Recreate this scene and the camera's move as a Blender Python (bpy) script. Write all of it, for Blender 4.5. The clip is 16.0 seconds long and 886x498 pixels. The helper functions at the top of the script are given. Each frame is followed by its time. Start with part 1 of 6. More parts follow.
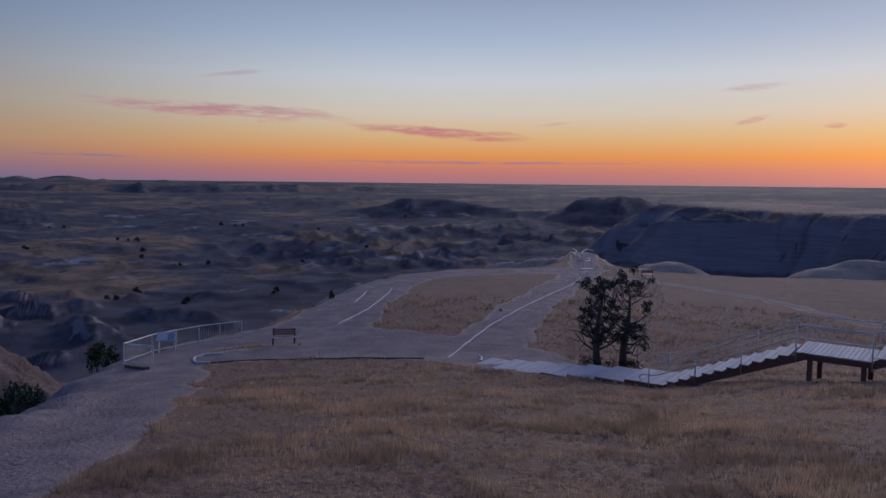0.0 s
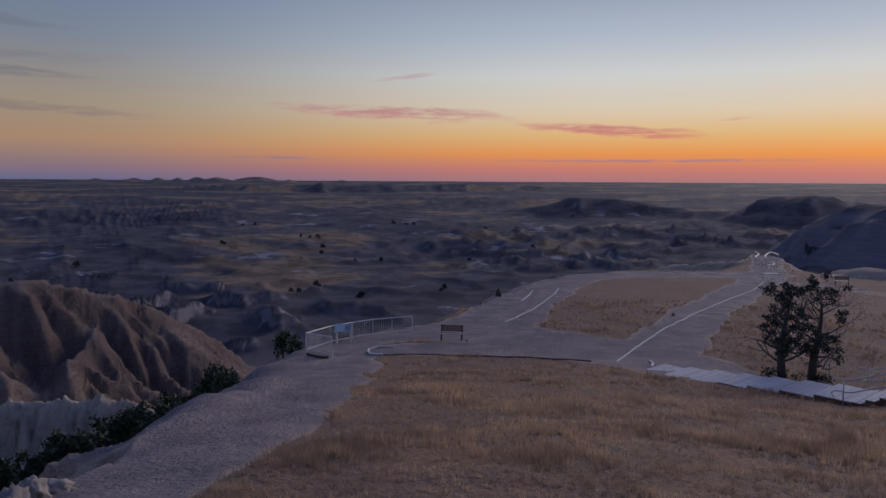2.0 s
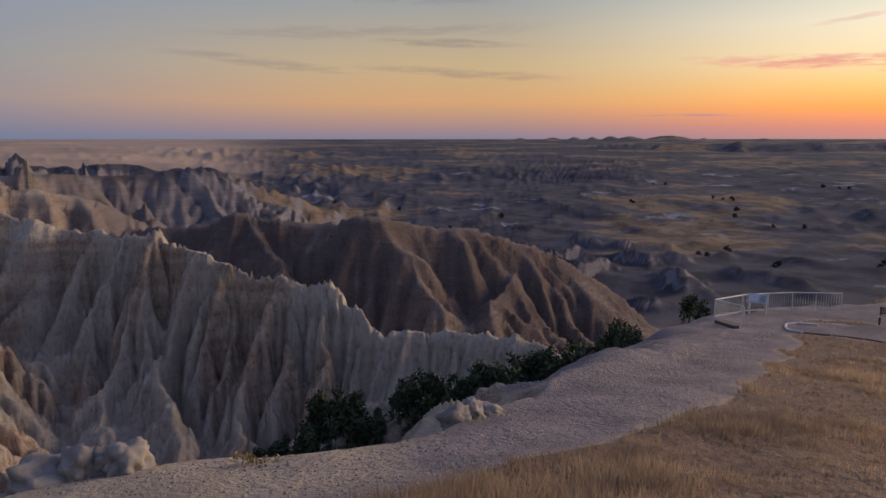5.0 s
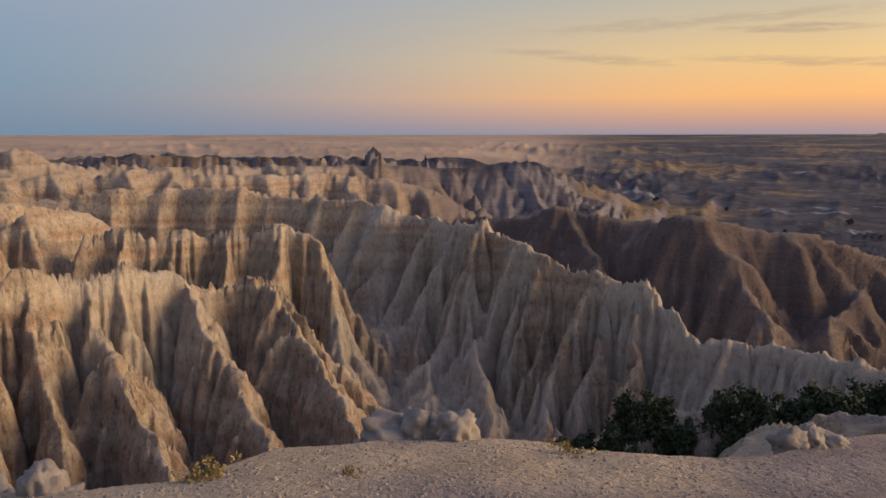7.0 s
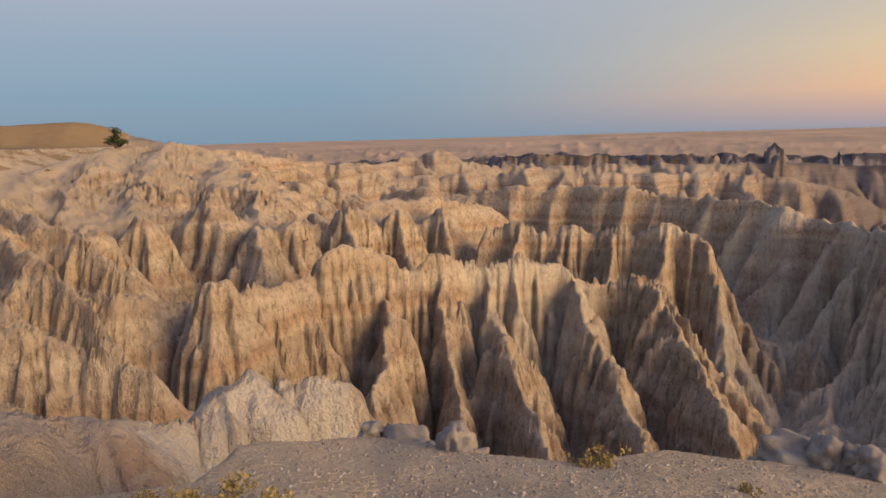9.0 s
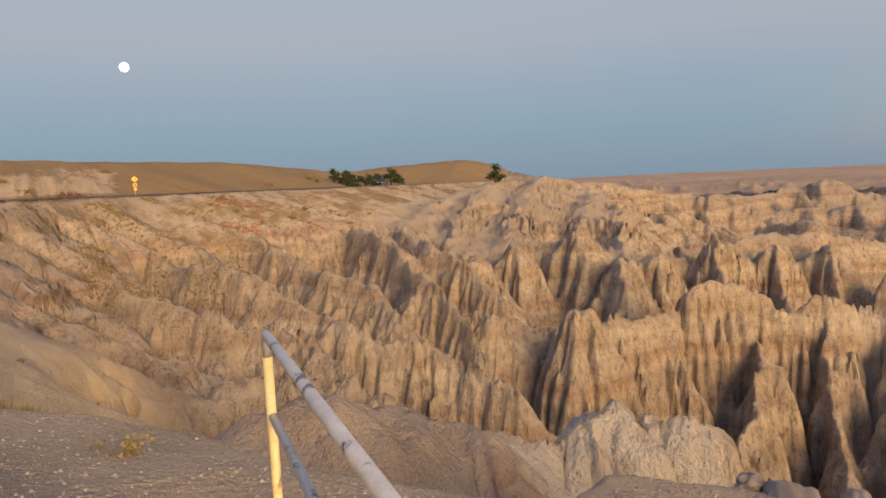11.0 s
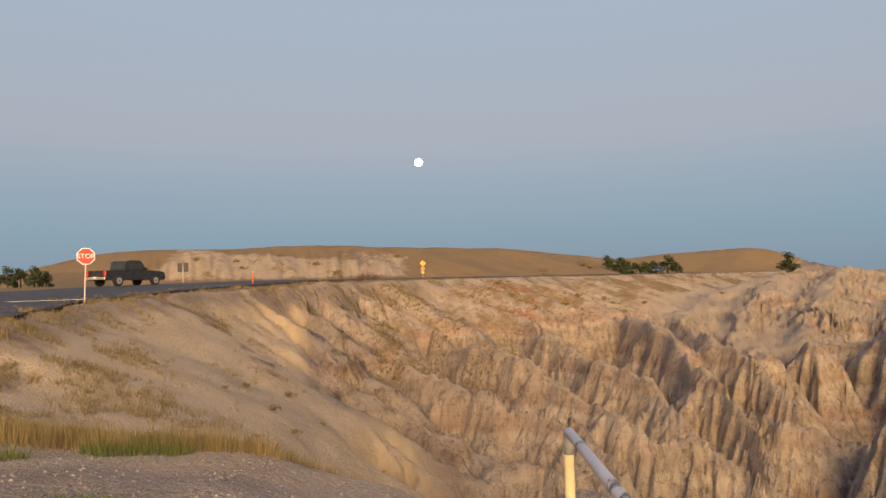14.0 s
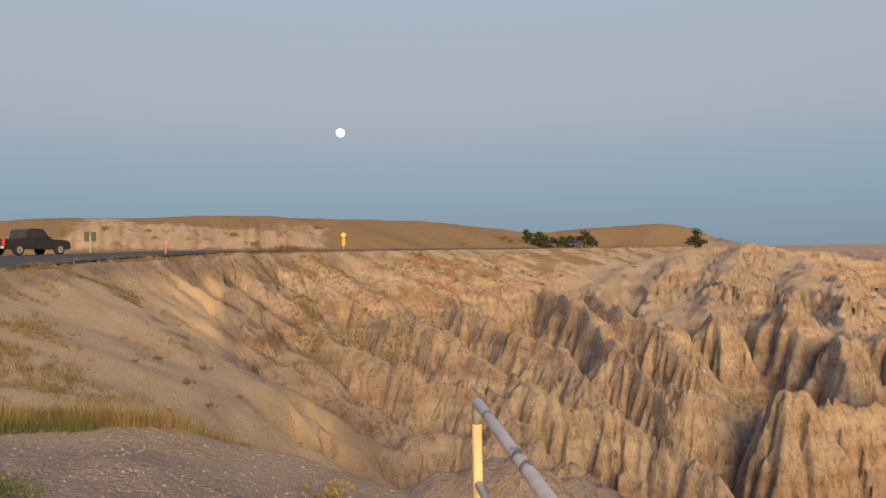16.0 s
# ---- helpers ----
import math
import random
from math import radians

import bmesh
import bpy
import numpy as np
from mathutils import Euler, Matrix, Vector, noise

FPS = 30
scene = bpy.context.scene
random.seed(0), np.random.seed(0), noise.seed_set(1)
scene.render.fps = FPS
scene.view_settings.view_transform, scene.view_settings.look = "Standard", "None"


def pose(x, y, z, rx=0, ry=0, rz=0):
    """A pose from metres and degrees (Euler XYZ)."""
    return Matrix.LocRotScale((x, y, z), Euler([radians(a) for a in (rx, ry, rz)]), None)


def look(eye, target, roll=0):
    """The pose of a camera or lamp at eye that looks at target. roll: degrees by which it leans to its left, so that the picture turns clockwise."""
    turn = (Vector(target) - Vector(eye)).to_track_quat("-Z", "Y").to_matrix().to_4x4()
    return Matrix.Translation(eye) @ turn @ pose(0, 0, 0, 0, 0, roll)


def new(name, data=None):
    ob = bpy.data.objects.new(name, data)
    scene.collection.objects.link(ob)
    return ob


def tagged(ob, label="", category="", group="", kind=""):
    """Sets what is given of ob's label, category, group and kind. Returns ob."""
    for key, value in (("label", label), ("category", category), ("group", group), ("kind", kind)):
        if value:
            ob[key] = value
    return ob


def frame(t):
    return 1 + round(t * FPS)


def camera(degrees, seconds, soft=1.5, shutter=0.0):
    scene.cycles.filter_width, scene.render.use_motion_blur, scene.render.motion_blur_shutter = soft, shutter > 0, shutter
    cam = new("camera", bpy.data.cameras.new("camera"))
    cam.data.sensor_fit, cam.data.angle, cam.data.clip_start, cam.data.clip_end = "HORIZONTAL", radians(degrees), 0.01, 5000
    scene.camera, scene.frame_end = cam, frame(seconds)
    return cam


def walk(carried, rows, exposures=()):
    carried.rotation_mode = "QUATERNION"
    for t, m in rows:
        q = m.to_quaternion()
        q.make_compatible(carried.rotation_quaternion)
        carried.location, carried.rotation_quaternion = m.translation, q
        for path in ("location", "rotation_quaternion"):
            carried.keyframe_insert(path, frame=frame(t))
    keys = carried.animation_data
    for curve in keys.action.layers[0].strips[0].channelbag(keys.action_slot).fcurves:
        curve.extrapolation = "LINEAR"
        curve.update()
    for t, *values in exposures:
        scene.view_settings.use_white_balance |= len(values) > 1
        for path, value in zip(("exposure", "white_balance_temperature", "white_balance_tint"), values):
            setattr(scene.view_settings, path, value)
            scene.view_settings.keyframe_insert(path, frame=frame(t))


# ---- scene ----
# The eye is the datum: z = 0 at the camera. Bearings are in degrees, to the left of the first view.
cam = camera(62.74, 16.0)
PAN = [(0, 0.0, -5.18, 0.61), (0.5, 2.15, -5.42, 0.42), (1, 4.95, -5.32, 0.29), (1.5, 8.69, -5.23, 0.28),
       (2, 13.09, -5.33, 0.31), (2.5, 18.01, -5.66, 0.26), (3, 23.29, -6.17, 0.21), (3.5, 28.79, -6.84, 0.11),
       (4, 34.30, -7.58, 0.08), (4.2, 36.43, -7.82, 0.04), (6.3, 59.53, -9.02, -0.05), (6.5, 62.32, -8.96, -0.06),
       (7, 69.39, -8.94, -0.08), (7.5, 76.91, -9.05, -0.33), (8, 83.97, -9.13, -0.55), (8.5, 91.85, -9.04, -1.02),
       (9, 99.30, -8.66, -1.52), (9.5, 106.24, -8.10, -1.90), (10, 113.42, -7.30, -2.17), (10.2, 116.24, -6.92, -2.28),
       (12.3, 142.08, -1.40, -2.41), (12.5, 143.62, -0.79, -2.32), (13, 146.49, 0.61, -2.07), (13.5, 148.06, 1.74, -1.65),
       (14, 148.33, 2.40, -1.36), (14.5, 147.55, 2.39, -1.16), (15, 145.94, 1.77, -1.11), (15.5, 144.05, 0.96, -1.06),
       (16, 142.19, 0.11, -0.85)]
ARM = 0.38


def stand(t, yaw, pitch, roll):
    a = radians(yaw)
    return pose(-math.sin(a) * ARM, math.cos(a) * ARM, np.interp(t, [8.5, 10, 10.2, 12.3], [0, -.07, -.07, 0]), 90 + pitch, 0, yaw) @ pose(0, 0, 0, 0, 0, roll)


walk(cam, [(t, stand(t, y, p, r)) for t, y, p, r in PAN],
     exposures=[(0, -0.46, 4380, 20), (1.5, -0.43, 4550, 19), (2.5, -0.3, 4750, 18), (3.5, -0.03, 5000, 17), (4.2, 0.13, 5200, 15), (7, 0.76, 6450, 10), (9, 0.98, 6850, 10), (12.5, 0.97, 7250, 10), (16, 0.97, 7250, 10)])

# ---- world: a clear sky after sunset ----
SUNSET = -36.0


def lin(r, g, b, k=1.0):
    f = lambda c: (c / 255 / 12.92 if c < 10 else ((c / 255 + 0.055) / 1.055) ** 2.4) * k
    return (f(r), f(g), f(b), 1)


class Nodes:
    """Short writing for node trees."""

    def __init__(self, tree):
        self.tree = tree

    def add(self, kind, **inputs):
        n = self.tree.nodes.new(kind)
        for key, v in inputs.items():
            self.put(n, key, v)
        return n

    def put(self, n, key, v):
        sock = n.inputs[int(key[1:])] if key[0] == "i" and key[1:].isdigit() else n.inputs[key.replace("_", " ")]
        if isinstance(v, bpy.types.NodeSocket):
            self.tree.links.new(v, sock)
        else:
            sock.default_value = v

    def math(self, op, a, b=0.0, c=0.0, clamp=False):
        n = self.tree.nodes.new("ShaderNodeMath")
        n.operation, n.use_clamp = op, clamp
        for k, v in (("i0", a), ("i1", b), ("i2", c)):
            self.put(n, k, v)
        return n.outputs[0]

    def step(self, v, lo, hi, a=0.0, b=1.0):
        n = self.tree.nodes.new("ShaderNodeMapRange")
        n.interpolation_type = "SMOOTHSTEP"
        for k, w in zip(("i0", "i1", "i2", "i3", "i4"), (v, lo, hi, a, b)):
            self.put(n, k, w)
        return n.outputs[0]

    def mix(self, f, a, b, kind="MIX"):
        n = self.tree.nodes.new("ShaderNodeMix")
        n.data_type, n.blend_type = "RGBA", kind
        for k, v in (("i0", f), ("i6", a), ("i7", b)):
            self.put(n, k, v)
        return n.outputs[2]

    def ramp(self, v, stops):
        n = self.tree.nodes.new("ShaderNodeValToRGB")
        el = n.color_ramp.elements
        for i, (p, c) in enumerate(stops):
            e = el[i] if i < 2 else el.new(p)
            e.position, e.color = p, c
        self.put(n, "i0", v)
        return n.outputs[0]

    def noise(self, vec, scale, detail=4.0, rough=0.55, kind="FBM"):
        n = self.tree.nodes.new("ShaderNodeTexNoise")
        n.noise_type = kind
        for k, v in (("Vector", vec), ("Scale", scale), ("Detail", detail), ("Roughness", rough)):
            self.put(n, k, v)
        return n.outputs[0]

    def scaled(self, vec, x, y, z):
        n = self.tree.nodes.new("ShaderNodeVectorMath")
        n.operation = "MULTIPLY"
        self.put(n, "i0", vec)
        self.put(n, "i1", (x, y, z))
        return n.outputs[0]


def make_world():
    w = bpy.data.worlds.new("dusk")
    w.use_nodes = True
    scene.world = w
    w.node_tree.nodes.clear()
    N = Nodes(w.node_tree)
    d = N.add("ShaderNodeTexCoord").outputs["Generated"]
    xyz = N.add("ShaderNodeSeparateXYZ", Vector=d).outputs
    el = N.math("MULTIPLY", N.math("ARCSINE", xyz[2]), 57.2958)
    az = N.math("MULTIPLY", N.math("ARCTAN2", N.math("MULTIPLY", xyz[0], -1.0), xyz[1]), 57.2958)
    a = radians(SUNSET)
    flat = N.math("SQRT", N.math("ADD", N.math("MULTIPLY", xyz[0], xyz[0]), N.math("MULTIPLY", xyz[1], xyz[1])))
    cs = N.math("DIVIDE", N.math("ADD", N.math("MULTIPLY", xyz[0], -math.sin(a)), N.math("MULTIPLY", xyz[1], math.cos(a))),
                N.math("MAXIMUM", flat, 0.01))
    u = N.math("DIVIDE", el, 90.0, clamp=True)
    west = N.ramp(u, [(0.0, lin(185, 124, 104, 1.12)), (0.9 / 90, lin(214, 124, 93, 1.12)), (2.1 / 90, lin(255, 152, 58, 1.08)), (3.6 / 90, lin(250, 188, 98, 1.08)), (5.4 / 90, lin(248, 210, 148, 1.08)),
                      (8 / 90, lin(234, 214, 172, 1.12)), (11 / 90, lin(199, 190, 167, 1.12)), (16 / 90, lin(154, 148, 139, 1.12)), (30 / 90, lin(116, 122, 140, 1.2)), (48 / 90, lin(110, 116, 150, 1.32)), (1.0, lin(106, 112, 150, 1.32))])
    side = N.ramp(u, [(0.0, lin(150, 140, 150, 0.66)), (1.0 / 90, lin(190, 150, 135, 0.66)), (2.8 / 90, lin(236, 176, 116, 0.66)), (5.5 / 90, lin(222, 186, 132, 0.66)),
                      (10 / 90, lin(178, 172, 156, 0.66)), (15 / 90, lin(150, 156, 162, 0.66)), (30 / 90, lin(116, 124, 144, 1.2)), (48 / 90, lin(110, 116, 150, 1.32)), (1.0, lin(106, 112, 150, 1.32))])
    east = N.ramp(u, [(0.0, lin(130, 158, 182, 0.46)), (3.5 / 90, lin(122, 163, 194, 0.46)), (7 / 90, lin(140, 167, 198, 0.46)),
                      (11 / 90, lin(164, 176, 200, 0.46)), (20 / 90, lin(164, 183, 210, 0.46)), (40 / 90, lin(130, 142, 170, 0.8)), (1.0, lin(106, 112, 150, 1.32))])
    c = N.mix(N.step(cs, -0.85, 0.2), east, side)
    c = N.mix(N.step(cs, 0.18, 0.84), c, west)
    # thin cloud streaks: bearing, height, half length, half thickness, tilt
    warp = N.noise(N.scaled(d, 1.0, 1.0, 5.0), 14.0, 4.0, 0.6)
    grain = N.noise(N.scaled(d, 1.0, 1.0, 9.0), 22.0, 5.0, 0.62)
    wob = N.math("MULTIPLY", N.math("SUBTRACT", warp, 0.5), 2.6)
    total = None
    for az0, el0, half, thick, tilt, amount in [(17.0, 5.2, 11.0, 0.6, -0.04, 0.9), (0.2, 3.9, 8.5, 0.55, -0.07, 1.0), (16.0, 7.9, 3.0, 0.25, 0.12, 0.4),
                                                (-22.5, 7.0, 2.6, 0.3, 0.1, 0.4), (-22.7, 4.7, 1.3, 0.3, 0.25, 0.7), (-28.0, 4.3, 0.9, 0.25, 0.05, 0.6),
                                                (43.0, 5.0, 10.0, 0.45, -0.06, 0.4), (58.0, 5.6, 9.0, 0.5, -0.08, 0.35), (-8.5, 4.6, 1.6, 0.14, 0.1, 0.5),
                                                (50.0, 8.0, 16.0, 0.6, 0.03, 0.3), (44.0, 7.2, 7.0, 0.35, -0.03, 0.45), (47.0, 10.4, 9.0, 0.5, -0.02, 0.35), (-3.0, 1.6, 14.0, 0.16, 0.0, 0.55), (26.0, 1.7, 5.0, 0.14, 0.0, 0.5)]:
        da = N.math("SUBTRACT", az, az0)
        de = N.math("ADD", N.math("SUBTRACT", N.math("SUBTRACT", el, el0), N.math("MULTIPLY", da, -tilt)), N.math("MULTIPLY", wob, thick * 0.8))
        q = N.math("ADD", N.math("POWER", N.math("DIVIDE", da, half), 2.0), N.math("POWER", N.math("DIVIDE", de, thick), 2.0))
        m = N.math("MULTIPLY", N.step(q, 0.0, 1.0, 1.0, 0.0), amount)
        total = m if total is None else N.math("MAXIMUM", total, m)
    total = N.math("MULTIPLY", total, N.step(grain, 0.28, 0.6), clamp=True)
    low = N.step(el, 1.0, 7.0)
    cloud = N.mix(low, lin(246, 120, 84, 1.0), lin(216, 150, 128, 0.9))
    cloud = N.mix(N.step(el, 1.9, 2.4), lin(140, 120, 138), cloud)
    cloud = N.mix(N.step(az, 24.0, 42.0), cloud, lin(150, 134, 126, 0.6))
    c = N.mix(total, c, cloud)
    sky = N.add("ShaderNodeTexSky")
    sky.sky_type, sky.sun_disc, sky.sun_elevation, sky.sun_rotation = "NISHITA", False, radians(1.0), radians(-SUNSET)
    haze = N.mix(1.0, c, N.mix(1.0, (0.02, 0.02, 0.02, 1), sky.outputs[0], "MULTIPLY"), "ADD")
    c = N.mix(N.step(el, -1.0, -0.2), (0.02, 0.02, 0.025, 1), haze)
    bg = N.add("ShaderNodeBackground", Color=c, Strength=1.0)
    out = N.add("ShaderNodeOutputWorld", Surface=bg.outputs[0])


make_world()
glow = new("sunset_glow", bpy.data.lights.new("sunset_glow", "SUN"))
glow.data.energy, glow.data.angle, glow.data.color = 3.3, radians(40), (1.0, 0.71, 0.42)
_a = radians(SUNSET + 9)
glow.matrix_world = look((-math.sin(_a) * 100, math.cos(_a) * 100, 100 * math.tan(radians(13))), (0, 0, 0))


# ---- landform arithmetic ----
def smooth(v, lo, hi):
    t = np.clip((v - lo) / (hi - lo), 0, 1)
    return t * t * (3 - 2 * t)


ONE = np.uint32(1)
COS, SIN = (f(np.arange(1024) * (2 * np.pi / 1024)).astype(np.float32) for f in (np.cos, np.sin))


def perlin(x, y, seed=0):
    x, y = np.asarray(x, np.float32), np.asarray(y, np.float32)
    fx, fy = np.floor(x), np.floor(y)
    xf, yf = x - fx, y - fy
    xi, yi = fx.astype(np.int32).astype(np.uint32), fy.astype(np.int32).astype(np.uint32)

    def grad(ix, iy, dx, dy):
        h = ix * np.uint32(374761393) + iy * np.uint32(668265263) + np.uint32(seed * 1274126177 & 0xFFFFFFFF)
        h = (h ^ (h >> np.uint32(13))) * np.uint32(1274126177)
        a = (h ^ (h >> np.uint32(16))) & np.uint32(1023)
        return COS[a] * dx + SIN[a] * dy

    u, v = xf * xf * xf * (xf * (xf * 6 - 15) + 10), yf * yf * yf * (yf * (yf * 6 - 15) + 10)
    a = grad(xi, yi, xf, yf) * (1 - u) + grad(xi + ONE, yi, xf - 1, yf) * u
    b = grad(xi, yi + ONE, xf, yf - 1) * (1 - u) + grad(xi + ONE, yi + ONE, xf - 1, yf - 1) * u
    return (a * (1 - v) + b * v) * 1.5


def fbm(x, y, size, octaves=4, seed=0, gain=0.5):
    s, a = 0, 1.0
    for i in range(octaves):
        s = s + a * perlin(x / size, y / size, seed + i * 17)
        size, a = size / 2.03, a * gain
    return s


def ridged(x, y, size, octaves=4, seed=0):
    s, a, w = 0, 1.0, 1.0
    for i in range(octaves):
        n = 1 - np.abs(perlin(x / size, y / size, seed + i * 31)) * 1.7
        n = np.clip(n, 0, 1) ** 2 * w
        s, w = s + a * n, np.clip(n * 1.6, 0, 1)
        size, a = size / 2.1, a * 0.5
    return s


def tri(v):
    return 4 * np.abs(v - np.floor(v + 0.5)) - 1


def at(bearing, r):
    a = np.radians(bearing)
    return -np.sin(a) * r, np.cos(a) * r


def gully(s, d, wave, seed):
    """Height of the spurs and gullies that run down from a crest; s along it, d away from it."""
    u, w = s / wave, d / wave
    v = u + 0.5 * perlin(u / 2.3, w / 4, seed) + (0.16 + 0.12 * np.minimum(w, 2)) * perlin(u * 1.3, w * .8, seed + 5)
    up = np.clip(w, 0, 1.4)
    size = 0.5 + 0.9 * np.clip(0.5 + perlin(u * .55, w * .3, seed + 6), 0, 1)
    fork = 0.35 * tri(2.3 * v + .4 * perlin(u * 2, w, seed + 9)) * np.clip(w - .35, 0, 1)
    return 0.24 * (tri(v) * size + fork) * np.minimum(up * 2.2, 1 + 0.25 * up) * wave


def segments(X, Y, pts, closed=False):
    """For each segment: distance, arc length, share along it and its ends' numbers."""
    s0, n = 0.0, len(pts)
    for i in range(n if closed else n - 1):
        j = (i + 1) % n
        (x0, y0), (x1, y1) = pts[i][:2], pts[j][:2]
        L = math.hypot(x1 - x0, y1 - y0)
        t = np.clip(((X - x0) * (x1 - x0) + (Y - y0) * (y1 - y0)) / (L * L), 0, 1)
        yield np.hypot(X - x0 - t * (x1 - x0), Y - y0 - t * (y1 - y0)), s0 + t * L, t, i, j
        s0 += L


def ridge(X, Y, Z, crest, slope, wave=9.0, depth=0.4, jag=0.8, top=0.2, reach=90.0, seed=1, hollow=0.0, table=0.0, tail=0.4):
    """Raise a ridge along crest, rows of bearing, distance, height; its flanks fall at slope, cut by gullies."""
    pts = [(*at(a, r), z) for a, r, z in crest]
    xs, ys = [p[0] for p in pts], [p[1] for p in pts]
    m = (X > min(xs) - reach) & (X < max(xs) + reach) & (Y > min(ys) - reach) & (Y < max(ys) + reach)
    if not m.any():
        return
    x, y, z = X[m], Y[m], Z[m]
    wx = x + wave * 0.22 * perlin(x / wave / 1.3, y / wave / 1.3, seed + 3)
    wy = y + wave * 0.22 * perlin(x / wave / 1.3, y / wave / 1.3, seed + 4)
    best = np.full(x.shape, -1e9)
    for d, s, t, i, j in segments(wx, wy, pts):
        c = pts[i][2] + t * (pts[j][2] - pts[i][2])
        n = np.nonzero(c + 1.5 * jag - slope * (np.sqrt(d * d + top * top) - top - table) * (0.3 if hollow else 1) + depth * wave > np.maximum(z, best) - 1)[0]
        d, s, c = np.maximum(d[n] - table, 0), s[n], c[n]
        c = c + jag * (0.55 - 2.0 * np.abs(perlin(s / wave * 0.4, s * 0 + 0.5, seed + 7)) - 0.6 * np.abs(perlin(s / wave * 1.1, s * 0 + 0.5, seed + 8)))
        e = np.sqrt(d * d + top * top) - top
        if hollow:
            e = hollow * (1 - np.exp(-e / hollow)) + tail * e
        fall = slope * e - depth * 2.4 * gully(s, d, wave, seed)
        best[n] = np.maximum(best[n], c - fall)
    k = 0.25
    h = np.clip(0.5 + 0.5 * (best - z) / k, 0, 1)
    Z[m] = z * (1 - h) + best * h + k * h * (1 - h)


def inside(X, Y, pts):
    c = np.zeros(X.shape, bool)
    for i in range(len(pts)):
        (x0, y0), (x1, y1) = pts[i - 1][:2], pts[i][:2]
        if y0 != y1:
            c ^= ((y0 > Y) != (y1 > Y)) & (X < (x1 - x0) * (Y - y0) / (y1 - y0) + x0)
    return c


def bearing_of(X, Y):
    a = np.degrees(np.arctan2(-X, Y))
    return np.where(a < -120, a + 360, a)


def outside(X, Y, pts):
    """Signed distance to a closed outline (negative within) and the arc length along it."""
    D, S = np.full(X.shape, 1e9), np.zeros(X.shape)
    for d, s, t, i, j in segments(X, Y, pts, True):
        m = d < D
        D[m], S[m] = d[m], s[m]
    return np.where(inside(X, Y, pts), -D, D), S


# ---- the plan: bearing, distance(, height) ----
HILL = [at(a, r) for a, r in [(-70, 60), (-50, 120), (-31.5, 104), (-21.6, 97), (-16, 99), (-13, 108), (-11.5, 128), (-10, 128), (-8, 100), (-2, 95),
                              (3.7, 86), (7.2, 74), (11, 60), (15, 50.5), (20, 48), (23.8, 44.5), (26, 40), (28, 35), (31, 26), (34, 17.5), (39, 11.5),
                              (46.5, 9.3), (54, 9.1), (60, 9.1), (65, 9.4), (73, 9.8), (82, 9.4), (89, 8.2), (96, 8.7), (105, 10.4), (113, 9.3), (118, 7.2), (126, 6.9), (140, 7.6),
                              (152, 10.4), (163, 11.0), (172, 11.5), (180, 13), (200, 30), (230, 60), (270, 60)]]
ROADSIDE = [at(a, r) for a, r in [(200, 22), (181, 24.5), (174.5, 35.5), (167, 48.5), (160, 61), (155, 75), (149, 91), (142, 114), (135, 150), (130, 185), (126, 215),
                                  (122, 330), (128, 900), (181, 900), (230, 500), (220, 60)]]
ROAD_BEARINGS = [200, 181, 174.5, 167, 160, 155, 149, 142, 135, 130, 126, 122]
TILT = ([-120, -60, -32, -26, -16, 0, 30, 60, 105, 130, 150, 165, 180, 200, 240], [.05, .15, .172, .185, .217, .214, .215, .25, .25, .18, .12, .06, .035, .02, .02])
RIM_FALL = ([-70, 0, 20, 40, 55, 110, 122, 140, 152, 165, 175, 200, 240], [.5, .5, .6, .75, 1.2, 1.2, .9, .75, .34, .17, .13, .1, .1])
RIM_CUT = ([-70, 40, 55, 110, 145, 156, 166, 240], [.4, .4, .8, .8, .8, .3, .08, .05])
SHELF = ([120, 130, 135, 142, 149, 155, 160, 167, 175, 182], [22, 22, 20, 18, 15, 10, 5, 5, 8, 8])
SHELF_FALL = ([120, 130, 142, 149, 155, 160, 167, 175, 182, 195], [.3, .3, .27, .3, .4, .52, .5, .42, .36, .1])
ROAD_CUT = ([110, 134, 148, 158, 168, 178, 200], [.15, .2, .4, .3, .12, .08, .05])
ROAD_FALL = ([120, 150, 160, 168, 175, 182, 195], [.62, .66, .66, .62, .7, .7, .9])

RIDGES = []
RIDGES += [
    # far striped ridge and its spurs
    dict(crest=[(72, 250, -30), (66, 235, -25), (60, 215, -20), (55, 207, -23), (49.7, 195, -20.3), (46, 200, -23.5), (42.6, 205, -23.8), (35, 215, -34), (27, 235, -57)],
         slope=.95, wave=22, depth=.2, jag=1.6, seed=11, reach=120),
    dict(crest=[(49.7, 195, -19.6), (47.6, 184, -27.5), (44.9, 167, -38), (43, 155, -46)], slope=1.0, wave=9, depth=.3, jag=.5, seed=12),
    dict(crest=[(59.8, 215, -19.4), (58.6, 200, -26.5), (57.2, 184, -33), (55, 170, -42)], slope=1.0, wave=9, depth=.3, jag=.5, seed=13),
]
